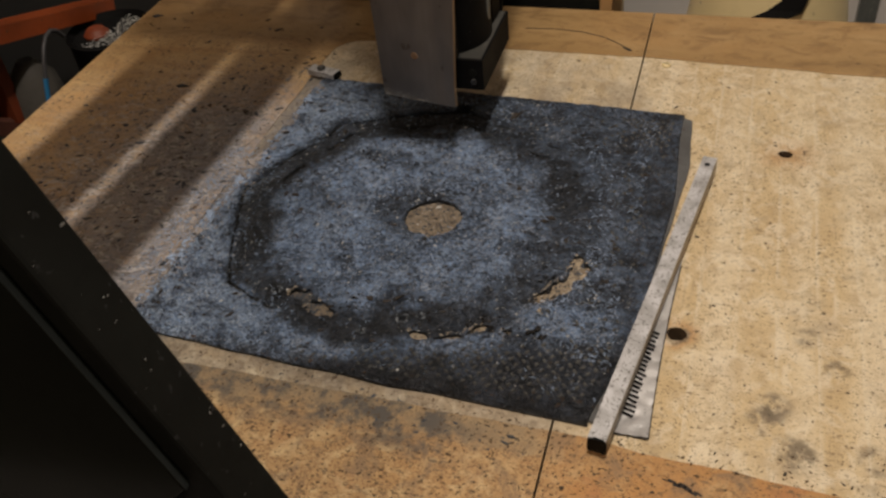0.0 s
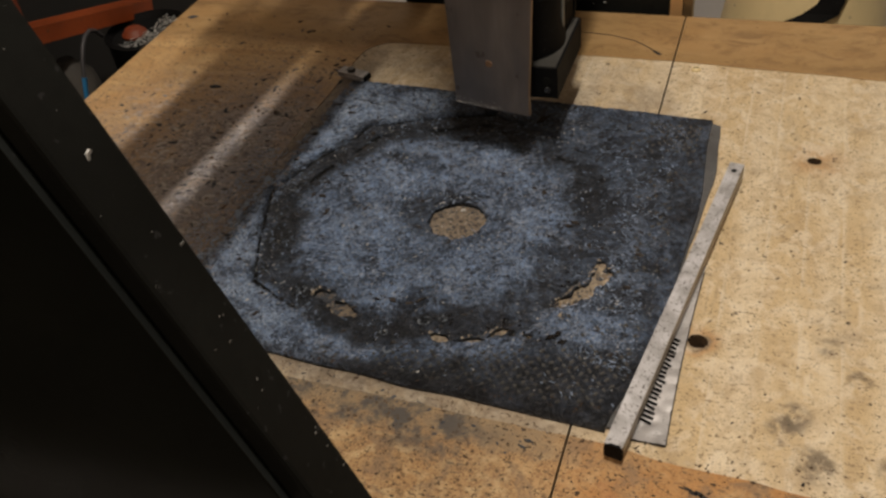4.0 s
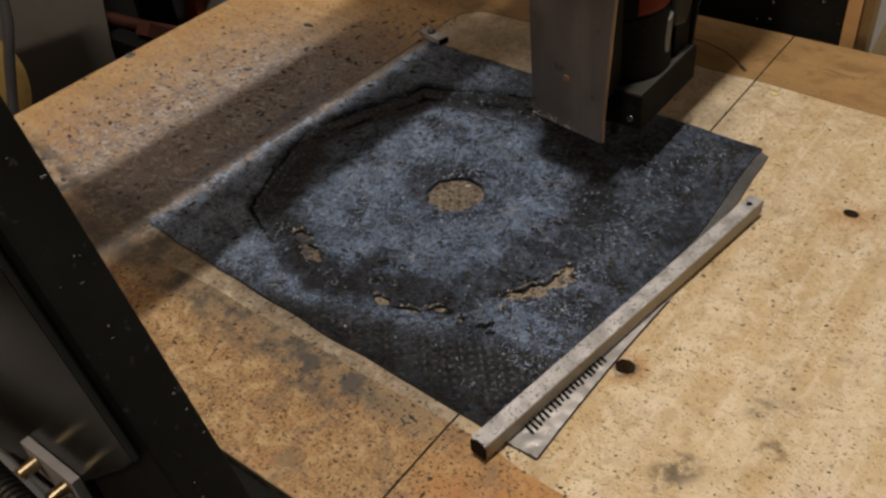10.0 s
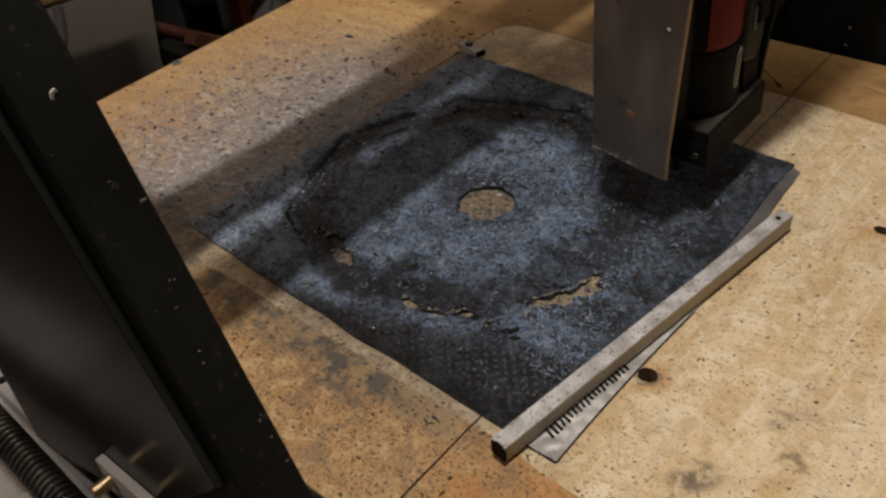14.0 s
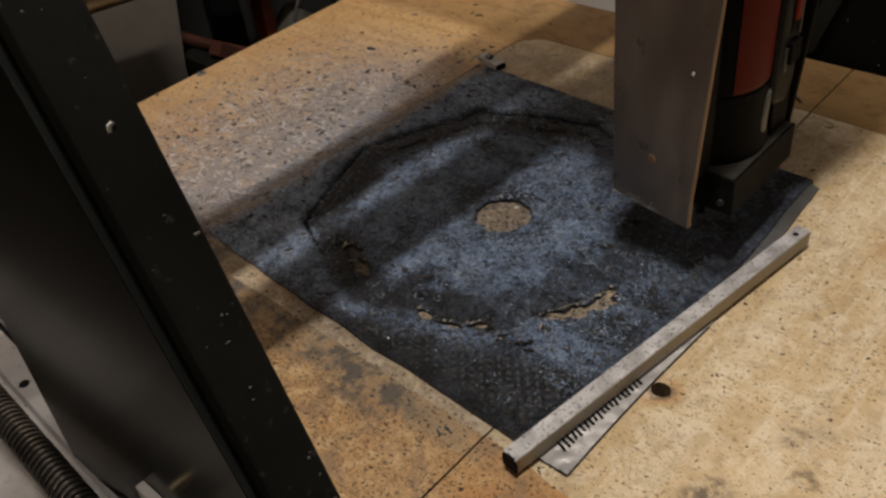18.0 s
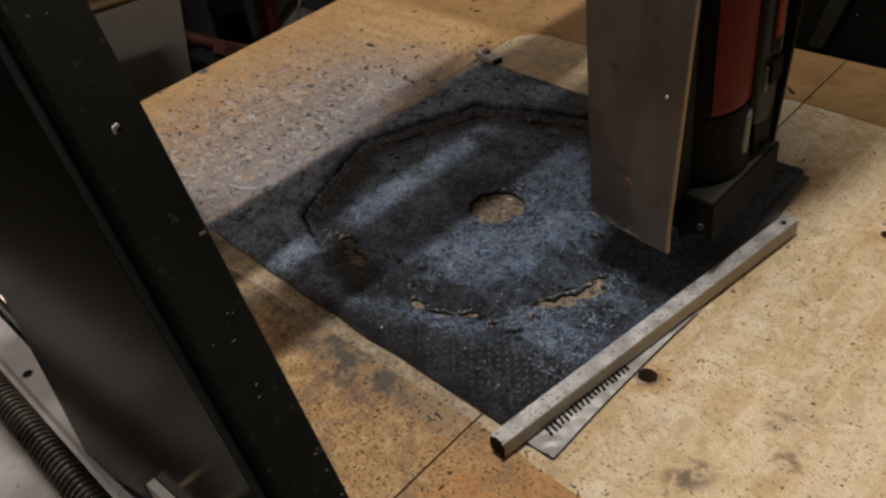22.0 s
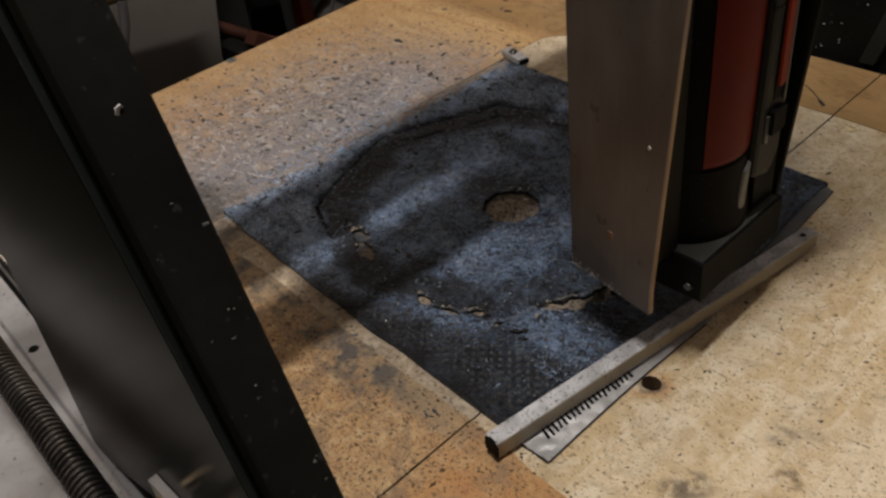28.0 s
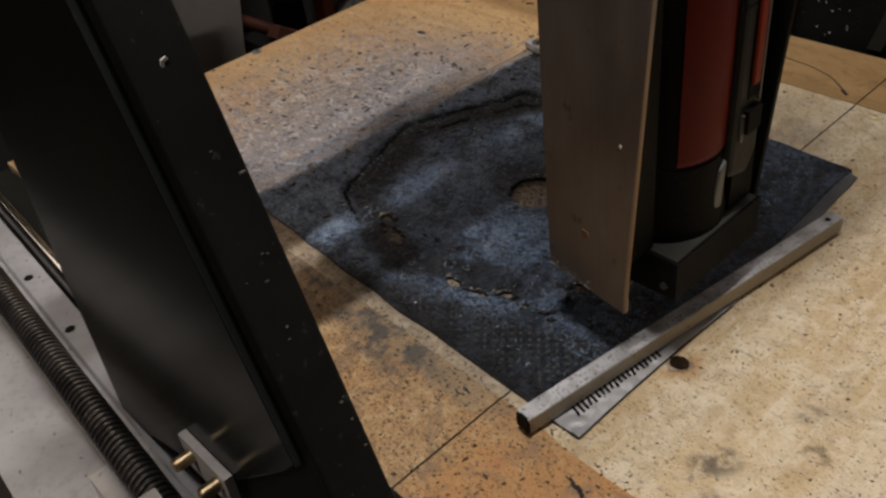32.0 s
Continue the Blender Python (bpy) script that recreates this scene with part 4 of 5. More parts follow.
# ---- crumbs and flakes ----
def crumbs(name, label, count, seed, material, size, area, density):
    rng = random.Random(seed)
    verts, faces = [], []
    made = 0
    while made < count:
        x, y = rng.uniform(area[0], area[1]), rng.uniform(area[2], area[3])
        if rng.random() > density(x, y):
            continue
        made += 1
        on_mat = -0.4275 + 0.058 * (y - 0.404) < x < -0.03 + (y - 0.39) * 0.08 and 0.392 < y < 0.79
        fx = FIELD[0] < x < FIELD[1] and FIELD[2] < y < FIELD[3]
        z = mat_height(x, y) if on_mat else (0.0 if fx else 0.0008)
        if on_mat and worn_through(x, y):
            z = 0.0
        s = size * math.exp(rng.gauss(0, 0.45))
        ln, wd, ht = s * rng.uniform(0.8, 1.5), s * rng.uniform(0.35, 0.8), s * rng.uniform(0.12, 0.35)
        a = rng.gauss(0.25, 0.9)
        c, d = math.cos(a), math.sin(a)
        k = len(verts)
        base = [(-ln, wd * rng.uniform(-0.5, 0.5)), (ln * rng.uniform(-0.6, 0.4), -wd), (ln, wd * rng.uniform(-0.5, 0.5)), (ln * rng.uniform(-0.3, 0.5), wd)]
        for h, f in ((0.0, 1.0), (ht, 0.75)):
            for u, v in base:
                verts.append((x + f * (u * c - v * d), y + f * (u * d + v * c), z + h))
        faces += [(k + 4, k + 5, k + 6, k + 7)] + [(k + i, k + (i + 1) % 4, k + 4 + (i + 1) % 4, k + 4 + i) for i in range(4)]
    mesh = bpy.data.meshes.new(name)
    mesh.from_pydata(verts, [], faces)
    mesh.transform(Matrix.Scale(U, 4))
    mesh.materials.append(material)
    tagged(new(name, mesh), label, name.split("_")[-1], "", "stuff")


def table_density(x, y):
    if -0.41 < x < -0.03 and 0.392 < y < 0.79:
        return 0.0
    near = math.exp(-((x + 0.2) ** 2 + (y - 0.55) ** 2) / 0.10)
    return (0.45 + 0.55 * near) * (0.25 if y > 0.89 else 1.0)


crumbs("black_crumbs", "fine black crumbs strewn over the boards", 13000, 1, M_GRIT, 0.00048, (-0.72, 0.40, 0.27, 0.99), table_density)
def off_edge(x, y):
    return abs(x + 0.426 - 0.058 * (y - 0.404))


def west_dust(x, y):
    if 0.42 < y < 0.76 and off_edge(x, y) < 0.006:
        return 1.0
    return 0.8 * math.exp(-((x + 0.47) ** 2 / 0.010 + (y - 0.58) ** 2 / 0.030)) * max(0.1, noise.noise((x * 18, y * 18, 4)) + 0.5)


crumbs("dust_flecks", "pale grey dust flecks thick on the boards beside the mat", 4600, 10, M_FLECK, 0.0012, (-0.68, -0.40, 0.38, 0.86), west_dust)
crumbs("dust_lumps", "pale blue-grey lumps of dust along the torn mat edge", 420, 17, M_CURL, 0.0017, (-0.445, -0.395, 0.43, 0.76), lambda x, y: math.exp(-(off_edge(x, y) / 0.006) ** 2) * max(0.0, 0.4 + 1.4 * noise.noise((x * 25, y * 25, 7))))
crumbs("dust_grains", "pale tan-grey grains along the torn mat edge", 420, 18, M_FLECK, 0.0019, (-0.450, -0.395, 0.41, 0.78), lambda x, y: math.exp(-(off_edge(x + 0.003, y) / 0.006) ** 2) * max(0.0, 0.4 + 1.4 * noise.noise((x * 25, y * 25, 3))))
crumbs("dark_flakes", "blue-grey flakes strewn over the unplaned boards", 700, 2, M_CHIPBLUE, 0.0013, (-0.72, -0.40, 0.33, 0.95), lambda x, y: math.exp(-((x + 0.52) ** 2 / 0.02 + (y - 0.60) ** 2 / 0.035)))
crumbs("large_crumbs", "larger dark crumbs on the boards", 300, 3, M_CRUMB, 0.0010, (-0.72, 0.2, 0.28, 0.95), table_density)
# pale chips, their number raised to imitate sparkles of light on the mat
crumbs("pale_chips", "pale chips over the mat, many standing in for glints", 2200, 4, M_CHIPWHITE, 0.00050, (-0.42, -0.02, 0.40, 0.78), lambda x, y: (0.12 if x > -0.12 and y > 0.55 else 1.0) * (0.25 if y < 0.44 else 0.9) if abs(math.hypot(x - RING[0], y - RING[1]) - 0.06) < 0.05 or math.hypot(x - RING[0], y - RING[1]) > 0.15 else 0.15)
crumbs("mat_crumbs", "black crumbs lying on the dusty mat", 1300, 5, M_CRUMB, 0.0010, (-0.42, -0.02, 0.40, 0.78), lambda x, y: 0.8)
crumbs("broad_flakes", "broad dark blue-grey flakes scattered on the unplaned boards", 130, 14, M_CHIPBLUE, 0.0021, (-0.70, -0.415, 0.36, 0.93), lambda x, y: 0.25 + 0.75 * math.exp(-((x + 0.50) ** 2 / 0.02 + (y - 0.64) ** 2 / 0.04)))
crumbs("brown_scraps", "dark brown scraps scattered on the unplaned boards", 110, 15, M_GRIT, 0.0018, (-0.70, -0.415, 0.36, 0.95), lambda x, y: 0.6)
crumbs("black_scraps", "black rubber scraps lying on the mat", 75, 16, M_CRUMB, 0.0021, (-0.41, -0.04, 0.42, 0.77), lambda x, y: 1.0 if y > 0.56 else 0.35)

crumbs("dark_grit", "dense dark grit on the front of the boards", 3800, 7, M_GRIT, 0.00068, (-0.50, 0.16, 0.272, 0.402), lambda x, y: (1.0 if x < 0.0 else 0.4) * (1.0 if y < 0.375 else 0.5))


def dust_curls(count, seed):
    """Thin curled shavings of pale dust, thickest on the disc, the west flank and the front of the mat."""
    rng = random.Random(seed)
    verts, faces, made = [], [], 0
    while made < count:
        x, y = rng.uniform(-0.46, -0.03), rng.uniform(0.40, 0.78)
        o, a = octagon(x, y)
        if o < 0.03:
            d = 0.15
        elif o < 0.118:
            d = 0.75
        elif o < 0.163:
            d = 0.14
        elif x < -0.30:
            d = 1.0 if y < 0.70 else 0.4
        else:
            d = 0.8 if 0.43 - 0.20 * (x + 0.2) < y < 0.60 else 0.25
        if x < -0.425 + 0.05 * (y - 0.40):
            d = 1.0 if 0.45 < y < 0.66 and x > -0.452 else 0.3 if 0.46 < y < 0.66 else 0.0
        if y < 0.458 - 0.42 * (x + 0.10) and x > -0.22:
            d *= 0.12
        d *= 0.35 + 1.1 * max(0.0, noise.noise((x * 22, y * 22, 6)) + 0.35)
        if rng.random() > d or worn_through(x, y):
            continue
        made += 1
        z = (mat_height(x, y) if x > -0.41 else 0.0006) + 0.0003
        way, bend = rng.uniform(0, 6.28), rng.gauss(0, 1.0)
        step, w = 0.0011 * math.exp(rng.gauss(0, 0.35)), 0.00018 * math.exp(rng.gauss(0, 0.35))
        k = len(verts)
        for i in range(4):
            h = z + 0.0008 * math.sin(math.pi * i / 3) * rng.uniform(0.3, 1.2)
            sx, sy = -math.sin(way) * w, math.cos(way) * w
            verts += [(x + sx, y + sy, h), (x - sx, y - sy, h + 0.0002), (x, y, h - 0.0003)]
            x, y, way = x + step * math.cos(way), y + step * math.sin(way), way + bend
        for i in range(3):
            b = k + 3 * i
            faces += [(b, b + 1, b + 4, b + 3), (b + 1, b + 2, b + 5, b + 4), (b + 2, b, b + 3, b + 5)]
    mesh = bpy.data.meshes.new("dust_curls")
    mesh.from_pydata(verts, [], faces)
    mesh.transform(Matrix.Scale(U, 4))
    mesh.materials.append(M_CURL)
    tagged(new("dust_curls", mesh), "pale blue-grey curls of dust on the mat", "dust", "", "stuff")


dust_curls(7600, 31)
TORN = ((-0.1947, 0.4533), (-0.1813, 0.4587), (-0.1173, 0.4627), (-0.1067, 0.4560), (-0.0893, 0.4573), (-0.2400, 0.4640), (-0.1387, 0.4640), (-0.0960, 0.5250))
crumbs("torn_lumps", "glossy black torn lumps round the holes in the mat", 90, 8, M_LUMP, 0.0013, (-0.31, -0.05, 0.43, 0.56), lambda x, y: 1.0 if min(math.hypot(x - a, y - b) for a, b in TORN) < 0.009 else 0.0)
crumbs("dust_clumps", "dark blue-grey clumps of dust in front of the mat", 70, 9, M_CHIPBLUE, 0.0012, (-0.36, -0.07, 0.335, 0.40), lambda x, y: math.exp(-((y - 0.372 + 0.09 * (x + 0.2)) / 0.014) ** 2) * max(0.05, noise.noise((x * 30, y * 30, 2)) + 0.3))
crumbs("hole_dust", "dark dust lying on the wood bared by the holes", 700, 20, M_CHIPBLUE, 0.0009, (-0.36, -0.05, 0.42, 0.62), lambda x, y: 0.0 if not worn_through(x, y) else 1.0 if x < -0.27 else 0.12)
crumbs("torn_fibres", "pale torn fibres round the holes in the mat", 220, 6, M_FIBRE, 0.0008, (-0.31, -0.05, 0.43, 0.56), lambda x, y: 1.0 if worn_through(x, y) != worn_through(x + 0.0028, y - 0.0018) else 0.0)


# ---- rails beside the table ----
def rails():
    t = thing("linear_axis", "aluminium linear axis with a black ball screw beside the table", "rail", place=(-0.4, 0.163, 0))
    t.rotation_euler = (0, 0, math.atan(-0.051))
    x0, x1 = -0.75, 0.30
    part("bed", bevel(box(B(), x0, x1, -0.069, 0.008, -0.012, 0.0), 0.002), M_RAIL, t, "bare aluminium bed plate")
    part("ledge", bevel(slab(B(), [(0.0085, -0.012), (0.044, -0.012), (0.044, 0.005), (0.022, 0.005), (0.020, 0.001), (0.0085, 0.001)], x0, x1, "x"), 0.0008, 1), M_RAIL, t, "stepped aluminium ledge")
    part("channel", box(B(), x0, x1, 0.0445, 0.066, -0.030, -0.010), M_BLACK, t, "dark channel under the shaft")
    part("shaft", turned(B(), [(0.0075, 0), (0.0075, x1 - x0)], 24, pose(x0, 0.056, -0.0025, 0, 90, 0)), M_CHROME, t, "polished guide shaft", True)
    # the thread: a helical ridge round a core
    y, z, r, lead = 0.0, 0.040, 0.0118, 0.0054
    part("screw_core", turned(B(), [(r * 0.72, 0), (r * 0.72, x1 - x0)], 18, pose(x0, y, z, 0, 90, 0)), M_SCREW, t, "", True)
    bm, per = B(), 16
    prev = None
    for i in range(int((x1 - x0) / lead * per)):
        a = 2 * math.pi * i / per
        x = x0 + lead * i / per
        ring = [bm.verts.new((x + dx, y + q * r * math.cos(a), z + q * r * math.sin(a))) for dx, q in ((-lead * 0.40, 0.72), (-lead * 0.24, 0.97), (0, 1.0), (lead * 0.24, 0.97), (lead * 0.40, 0.72))]
        if prev:
            for k in range(4):
                bm.faces.new((prev[k], prev[k + 1], ring[k + 1], ring[k]))
        prev = ring
    bmesh.ops.recalc_face_normals(bm, faces=bm.faces)
    part("thread", bm, M_SCREW, t, "black oiled screw thread", True)
    for i in range(8):
        part("screw_hole", turned(B(), [(0.0042, 0), (0.0042, 0.0006)], 14, Matrix.Translation((-0.686 + i * 0.1, 0.029, 0.0050))), M_BLACKPLASTIC, t)
    for x in (x0, x1 - 0.03):
        part("screw_bearing", bevel(box(B(), x, x + 0.03, -0.02, 0.0, 0.0, 0.058), 0.002), M_ALU, t, "aluminium bearing block")
    for x in (x0 + 0.05, x1 - 0.09):
        part("stand", box(B(), x, x + 0.05, -0.05, 0.0, -0.95, -0.012), M_BLACK, t)


rails()


# ---- the moving gantry ----
def gantry():
    g = thing("gantry", "black painted machine gantry standing across the table", "gantry")
    top = 0.72

    def leg(y0, y1):
        out = [(-0.262, -0.04), (0.110, -0.04), (0.096 - 0.335 * top, top), (-0.258 + 0.122 * top, top)]
        part("side_panel", bevel(slab(B(), out, y0, y1, "y"), 0.002), M_BLACK, g, "black painted side panel")
    leg(0.1835, 0.211)
    out = [(-0.262, -0.04), (0.084, -0.04), (0.084, 0.45), (-0.10, top), (-0.20, top)]
    part("side_panel", bevel(slab(B(), out, 1.016, 1.044, "y"), 0.002), M_BLACK, g, "black painted far side panel")
    # steel sheet on the outer face of the near panel, its foot cut at a slope
    out = [(-0.258, -0.012), (-0.172, 0.026), (-0.086, 0.062), (0.014, 0.158), (0.026, 0.172), (0.075 - 0.318 * top, top), (-0.262 + 0.122 * top, top)]
    part("cover_sheet", bevel(slab(B(), out, 0.1785, 0.1832, "y"), 0.0012), M_STEEL_DARK, g, "dark steel cover sheet")
    part("sheet_edge", slab(B(), [(0.0262, 0.172), (0.0268, 0.172), (0.0758 - 0.318 * top, top), (0.0752 - 0.318 * top, top)], 0.1787, 0.1815, "y"), M_CASING, g, "bare grey edge of the sheet")
    part("bracket_plate", bevel(box(B(), -0.113, -0.062, 0.1725, 0.1780, 0.062, 0.091), 0.0010), M_RAIL, g, "dull aluminium bracket plate")
    for x in (-0.102, -0.072):
        part("bolt", turned(B(), [(0.0044, 0), (0.0044, 0.011), (0.0036, 0.0120)], 20, pose(x, 0.1722, 0.081, 90, 0, 0)), M_BRASS, g, "brass bolt", True)
    part("nut_housing", bevel(box(B(), -0.190, -0.078, 0.128, 0.1675, 0.0025, 0.028), 0.002), M_ALU, g, "aluminium screw nut housing")
    # cross beam with its two rods, over the table
    skew = Matrix(((1, 0.05, 0, -0.05 * 0.508), (0, 1, 0, 0), (0, 0, 1, 0), (0, 0, 0, 1)))
    for x0, x1 in ((-0.312, -0.2493), (-0.2122, -0.163)):
        bm = bevel(box(B(), x0, x1, 0.2115, 1.0155, 0.385, 0.475), 0.003)
        bm.transform(skew)
        part("beam", bm, M_BLACK, g, "black cross beam")
    for y0, y1 in ((0.2118, 0.222), (1.005, 1.0152)):
        part("end_plate", bevel(box(B(), -0.330, -0.140, y0, y1, 0.477, 0.55), 0.002), M_BLACK, g, "black end plate")
    part("strip", bevel(box(B(), 0.0845, 0.0990, 1.012, 1.040, -0.04, 0.40), 0.001), M_LATH, g, "worn wooden strip")
    part("strip", bevel(box(B(), 0.0995, 0.1100, 1.018, 1.040, -0.04, 0.40), 0.001), M_TIEBAR, g, "grey-brown metal strip")
    rng = random.Random(19)
    for i in range(34):
        sz = 0.0003 * math.exp(rng.gauss(0, 0.5))
        part("paint_chip", box(B(), -sz * 2, sz * 2, -0.0006, 0.0002, -sz, sz, pose(rng.uniform(-0.22, 0.08), 1.016, 0.005 + 0.10 * rng.random() ** 1.6, 0, rng.uniform(0, 90), 0)), M_CHIPWHITE, g)
    part("silver_bar", bevel(slab(B(), [(-0.094, 0.004), (-0.078, 0.004), (-0.040, 0.12), (-0.062, 0.12)], 1.008, 1.0155, "y"), 0.001), M_CASING, g, "dull grey bar")
    rng = random.Random(9)
    for i in range(120):
        y, z = rng.uniform(0.186, 0.209), 0.02 + 0.40 * rng.random() ** 1.5
        x = 0.096 - 0.335 * z
        s = 0.00027 * math.exp(rng.gauss(0, 0.5))
        part("paint_chip", box(B(), -s * 2.2, s * 0.6, -s, s, -s, s * rng.uniform(1, 3), pose(x, y, z, rng.uniform(0, 90), 0, 0)), M_NICK, g)
    ch = [(0.0, 0.0), (0.0012, 0.0035), (0.0048, 0.0045), (0.0060, 0.0025), (0.0028, 0.0018), (0.0022, -0.0012), (0.0045, -0.0045), (0.0010, -0.0035)]
    z = 0.345
    x = 0.096 - 0.335 * z
    part("paint_chip", slab(B(), [(0.196 + 0.6 * a, z + 0.6 * b) for a, b in ch], x - 0.0030, x + 0.0005, "x"), M_CHIPWHITE, g, "white bare chip in the paint")
    return g


GANTRY = gantry()


# ---- the tool head ----
def head():
    h = thing("router_head", "red and black router between two steel plates", "router")
    z0 = 0.056
    # near plate: grows wider upwards, lower corner worn bright
    out = [(-0.0742, z0 + 0.0052), (-0.067, z0 + 0.0035), (-0.045, z0 + 0.0018), (-0.0005, z0), (0.0, z0 + 0.0008), (0.0, z0 + 0.02), (0.032, 0.52), (0.0548, 0.876), (-0.0815, 0.876)]
    m = pose(0, 0, 0, 0, 0, -6.2)
    def plate(y0, y1, dx):
        bm = slab(B(), [(a + dx, b) for a, b in out], y0, y1, "y")
        bevel(bm, 0.0004, 1)
        bm.transform(m)
        return bm
    near = part("near_plate", plate(0.0, 0.004, 0.0), M_STEEL, h, "stained mill steel plate")
    bm = slab(B(), [(0.0001, z0 + 0.001), (0.0007, z0 + 0.001), (0.0007, z0 + 0.02), (0.0553, 0.876), (0.0548, 0.876), (0.0001, z0 + 0.02)], 0.0014, 0.0030, "y")
    bm.transform(m)
    part("plate_edge", bm, M_EDGE, near, "bare cut edge")
    rng = random.Random(3)
    for i in range(46):
        f = rng.random()
        bmc = box(B(), -0.0002, 0.0005 * rng.uniform(0.3, 1.4), -0.0004, 0.0002, 0, 0.0005 * rng.uniform(0.3, 1.2), Matrix.Translation((-0.0735 + f * f * 0.05, 0.0, z0 + 0.0048 - f * f * 0.0025 + 0.006 * rng.random() ** 3)))
        bmc.transform(m)
        part("bright_burr", bmc, M_CHIPWHITE, near)
    bmc = turned(B(), [(0.0036, 0), (0.0034, 0.0004)], 18, pose(-0.0372, 0.0, z0 + 0.0500, 90, 0, 0))
    bmc.transform(m)
    part("rust_spot", bmc, M_RUSTSPOT, near, "rusty spot weld")
    bmc = box(B(), -0.0010, 0.0010, -0.0006, 0.0002, -0.0012, 0.0012, pose(-0.0058, 0, z0 + 0.1325, 0, 20, 0))
    bmc.transform(m)
    part("white_fleck", bmc, M_CHIPWHITE, near)
    far = part("far_plate", plate(0.1400, 0.1440, -0.004), M_BLACK, h, "black steel plate")
    bm = slab(B(), [(0.0001, 0.092), (0.0007, 0.092), (0.0325, 0.52), (0.0320, 0.52)], 0.1414, 0.1430, "y")
    bm.transform(Matrix.Translation((-0.0040, 0, 0)) @ m)
    part("plate_edge", bm, M_EDGE, far, "bare cut edge")
    part("back_plate", bevel(box(B(), -0.094, -0.083, 0.014, 0.136, 0.42, 0.60), 0.001), M_BLACK, h, "black back plate")
    part("carriage", bevel(box(B(), -0.320, -0.094, 0.02, 0.145, 0.479, 0.56), 0.002), M_BLACK, h, "black carriage on the cross beam")
    # foot block of the router
    foot = part("foot", bevel(box(B(), -0.078, 0.020, 0.031, 0.134, 0.058, 0.0895), 0.003), M_BLACKPLASTIC, h, "black foot block")
    part("foot_top", bevel(box(B(), -0.0755, 0.0178, 0.0335, 0.1315, 0.0893, 0.0903), 0.0004, 1), M_FOOTTOP, foot, "scuffed grey top of the foot")
    bm = turned(B(), [(0.0040, 0), (0.0040, 0.0008)], 18, pose(0.0095, 0.0312, 0.0760, 90, 0, 0))
    part("foot_hole", bm, M_BLACK, foot, "dark hole")
    bm = turned(B(), [(0.0034, 0), (0.0028, 0.0012)], 18, pose(0.0098, 0.0312, 0.0668, 90, 0, 0))
    part("foot_stud", bm, M_SCREW, foot)
    # router body
    c = Matrix.Translation((-0.030, 0.080, 0))
    body = part("motor_body", turned(B(), [(0.041, 0.118), (0.0415, 0.128), (0.0415, 0.30), (0.0405, 0.305), (0.0405, 0.80), (0.030, 0.84)], 48, c), M_BLACKPLASTIC, h, "black router motor body, also the cover's shaded side", True)
    # red cover begins at -42 degrees; black body beyond stands for its shaded side
    bm = B()
    rows = []
    for i in range(25):
        a = radians(-42 + 4.4 * i)
        rows.append([bm.verts.new((-0.030 + r * math.cos(a), 0.080 + r * math.sin(a), z)) for r, z in ((0.0410, 0.148), (0.0424, 0.150), (0.0428, 0.154), (0.0428, 0.70), (0.0410, 0.70))])
    for p, q in zip(rows, rows[1:]):
        for k in range(4):
            bm.faces.new((p[k], q[k], q[k + 1], p[k + 1]))
    bmesh.ops.recalc_face_normals(bm, faces=bm.faces)
    part("red_shell", bm, M_RED, h, "lit part of the red motor cover", True)
    part("collar", turned(B(), [(0.046, 0.0904), (0.046, 0.098), (0.043, 0.116), (0.0428, 0.146), (0.0416, 0.1475)], 48, c), M_BLACKPLASTIC, h, "black collar", True)
    # grey clamp lever housing on the east side
    hs = part("side_housing", bevel(slab(B(), [(0.092, 0.125), (0.116, 0.118), (0.126, 0.135), (0.126, 0.70), (0.098, 0.70), (0.094, 0.20)], -0.028, 0.016, "x"), 0.004), M_CASING, h, "dark grey side housing")
    part("housing_back", bevel(box(B(), -0.05, 0.012, 0.104, 0.132, 0.0905, 0.70), 0.004), M_BLACKPLASTIC, h, "black housing")
    part("switch", bevel(box(B(), 0.0163, 0.0186, 0.1085, 0.1155, 0.190, 0.272), 0.0015), M_SWITCH, hs, "orange-red switch")
    part("slot", bevel(box(B(), 0.0150, 0.0166, 0.1060, 0.1182, 0.180, 0.380), 0.0006, 1), M_BLACKPLASTIC, hs, "dark switch slot")
    part("slot_rim", bevel(box(B(), 0.0150, 0.0178, 0.1184, 0.1202, 0.176, 0.380), 0.0006, 1), M_GREYPLASTIC, hs, "worn grey rim of the slot")
    part("seam", box(B(), 0.0150, 0.0164, 0.0925, 0.1058, 0.246, 0.2475), M_BLACKPLASTIC, hs, "dark seam in the casing")
    part("latch_rim", bevel(box(B(), 0.0150, 0.0176, 0.1005, 0.1030, 0.150, 0.170), 0.0008, 1), M_GREYPLASTIC, hs, "grey edge of the latch")
    part("latch", bevel(box(B(), 0.0155, 0.0205, 0.103, 0.119, 0.156, 0.173), 0.0025), M_BLACKPLASTIC, hs, "black latch")
    part("rib", bevel(slab(B(), [(0.078, 0.098), (0.090, 0.105), (0.092, 0.140), (0.084, 0.135)], 0.006, 0.0145, "x"), 0.002), M_GREYPLASTIC, h, "grey moulded rib")
    part("mounting_block", bevel(box(B(), -0.064, -0.004, 0.0075, 0.0362, 0.0915, 0.50), 0.001), M_BLACK, h, "black mounting block")
    part("collet", turned(B(), [(0.004, 0.012), (0.004, 0.046), (0.010, 0.046), (0.010, 0.058)], 24, c), M_SCREW, h, "steel collet and cutter")
    return h


HEAD = head()


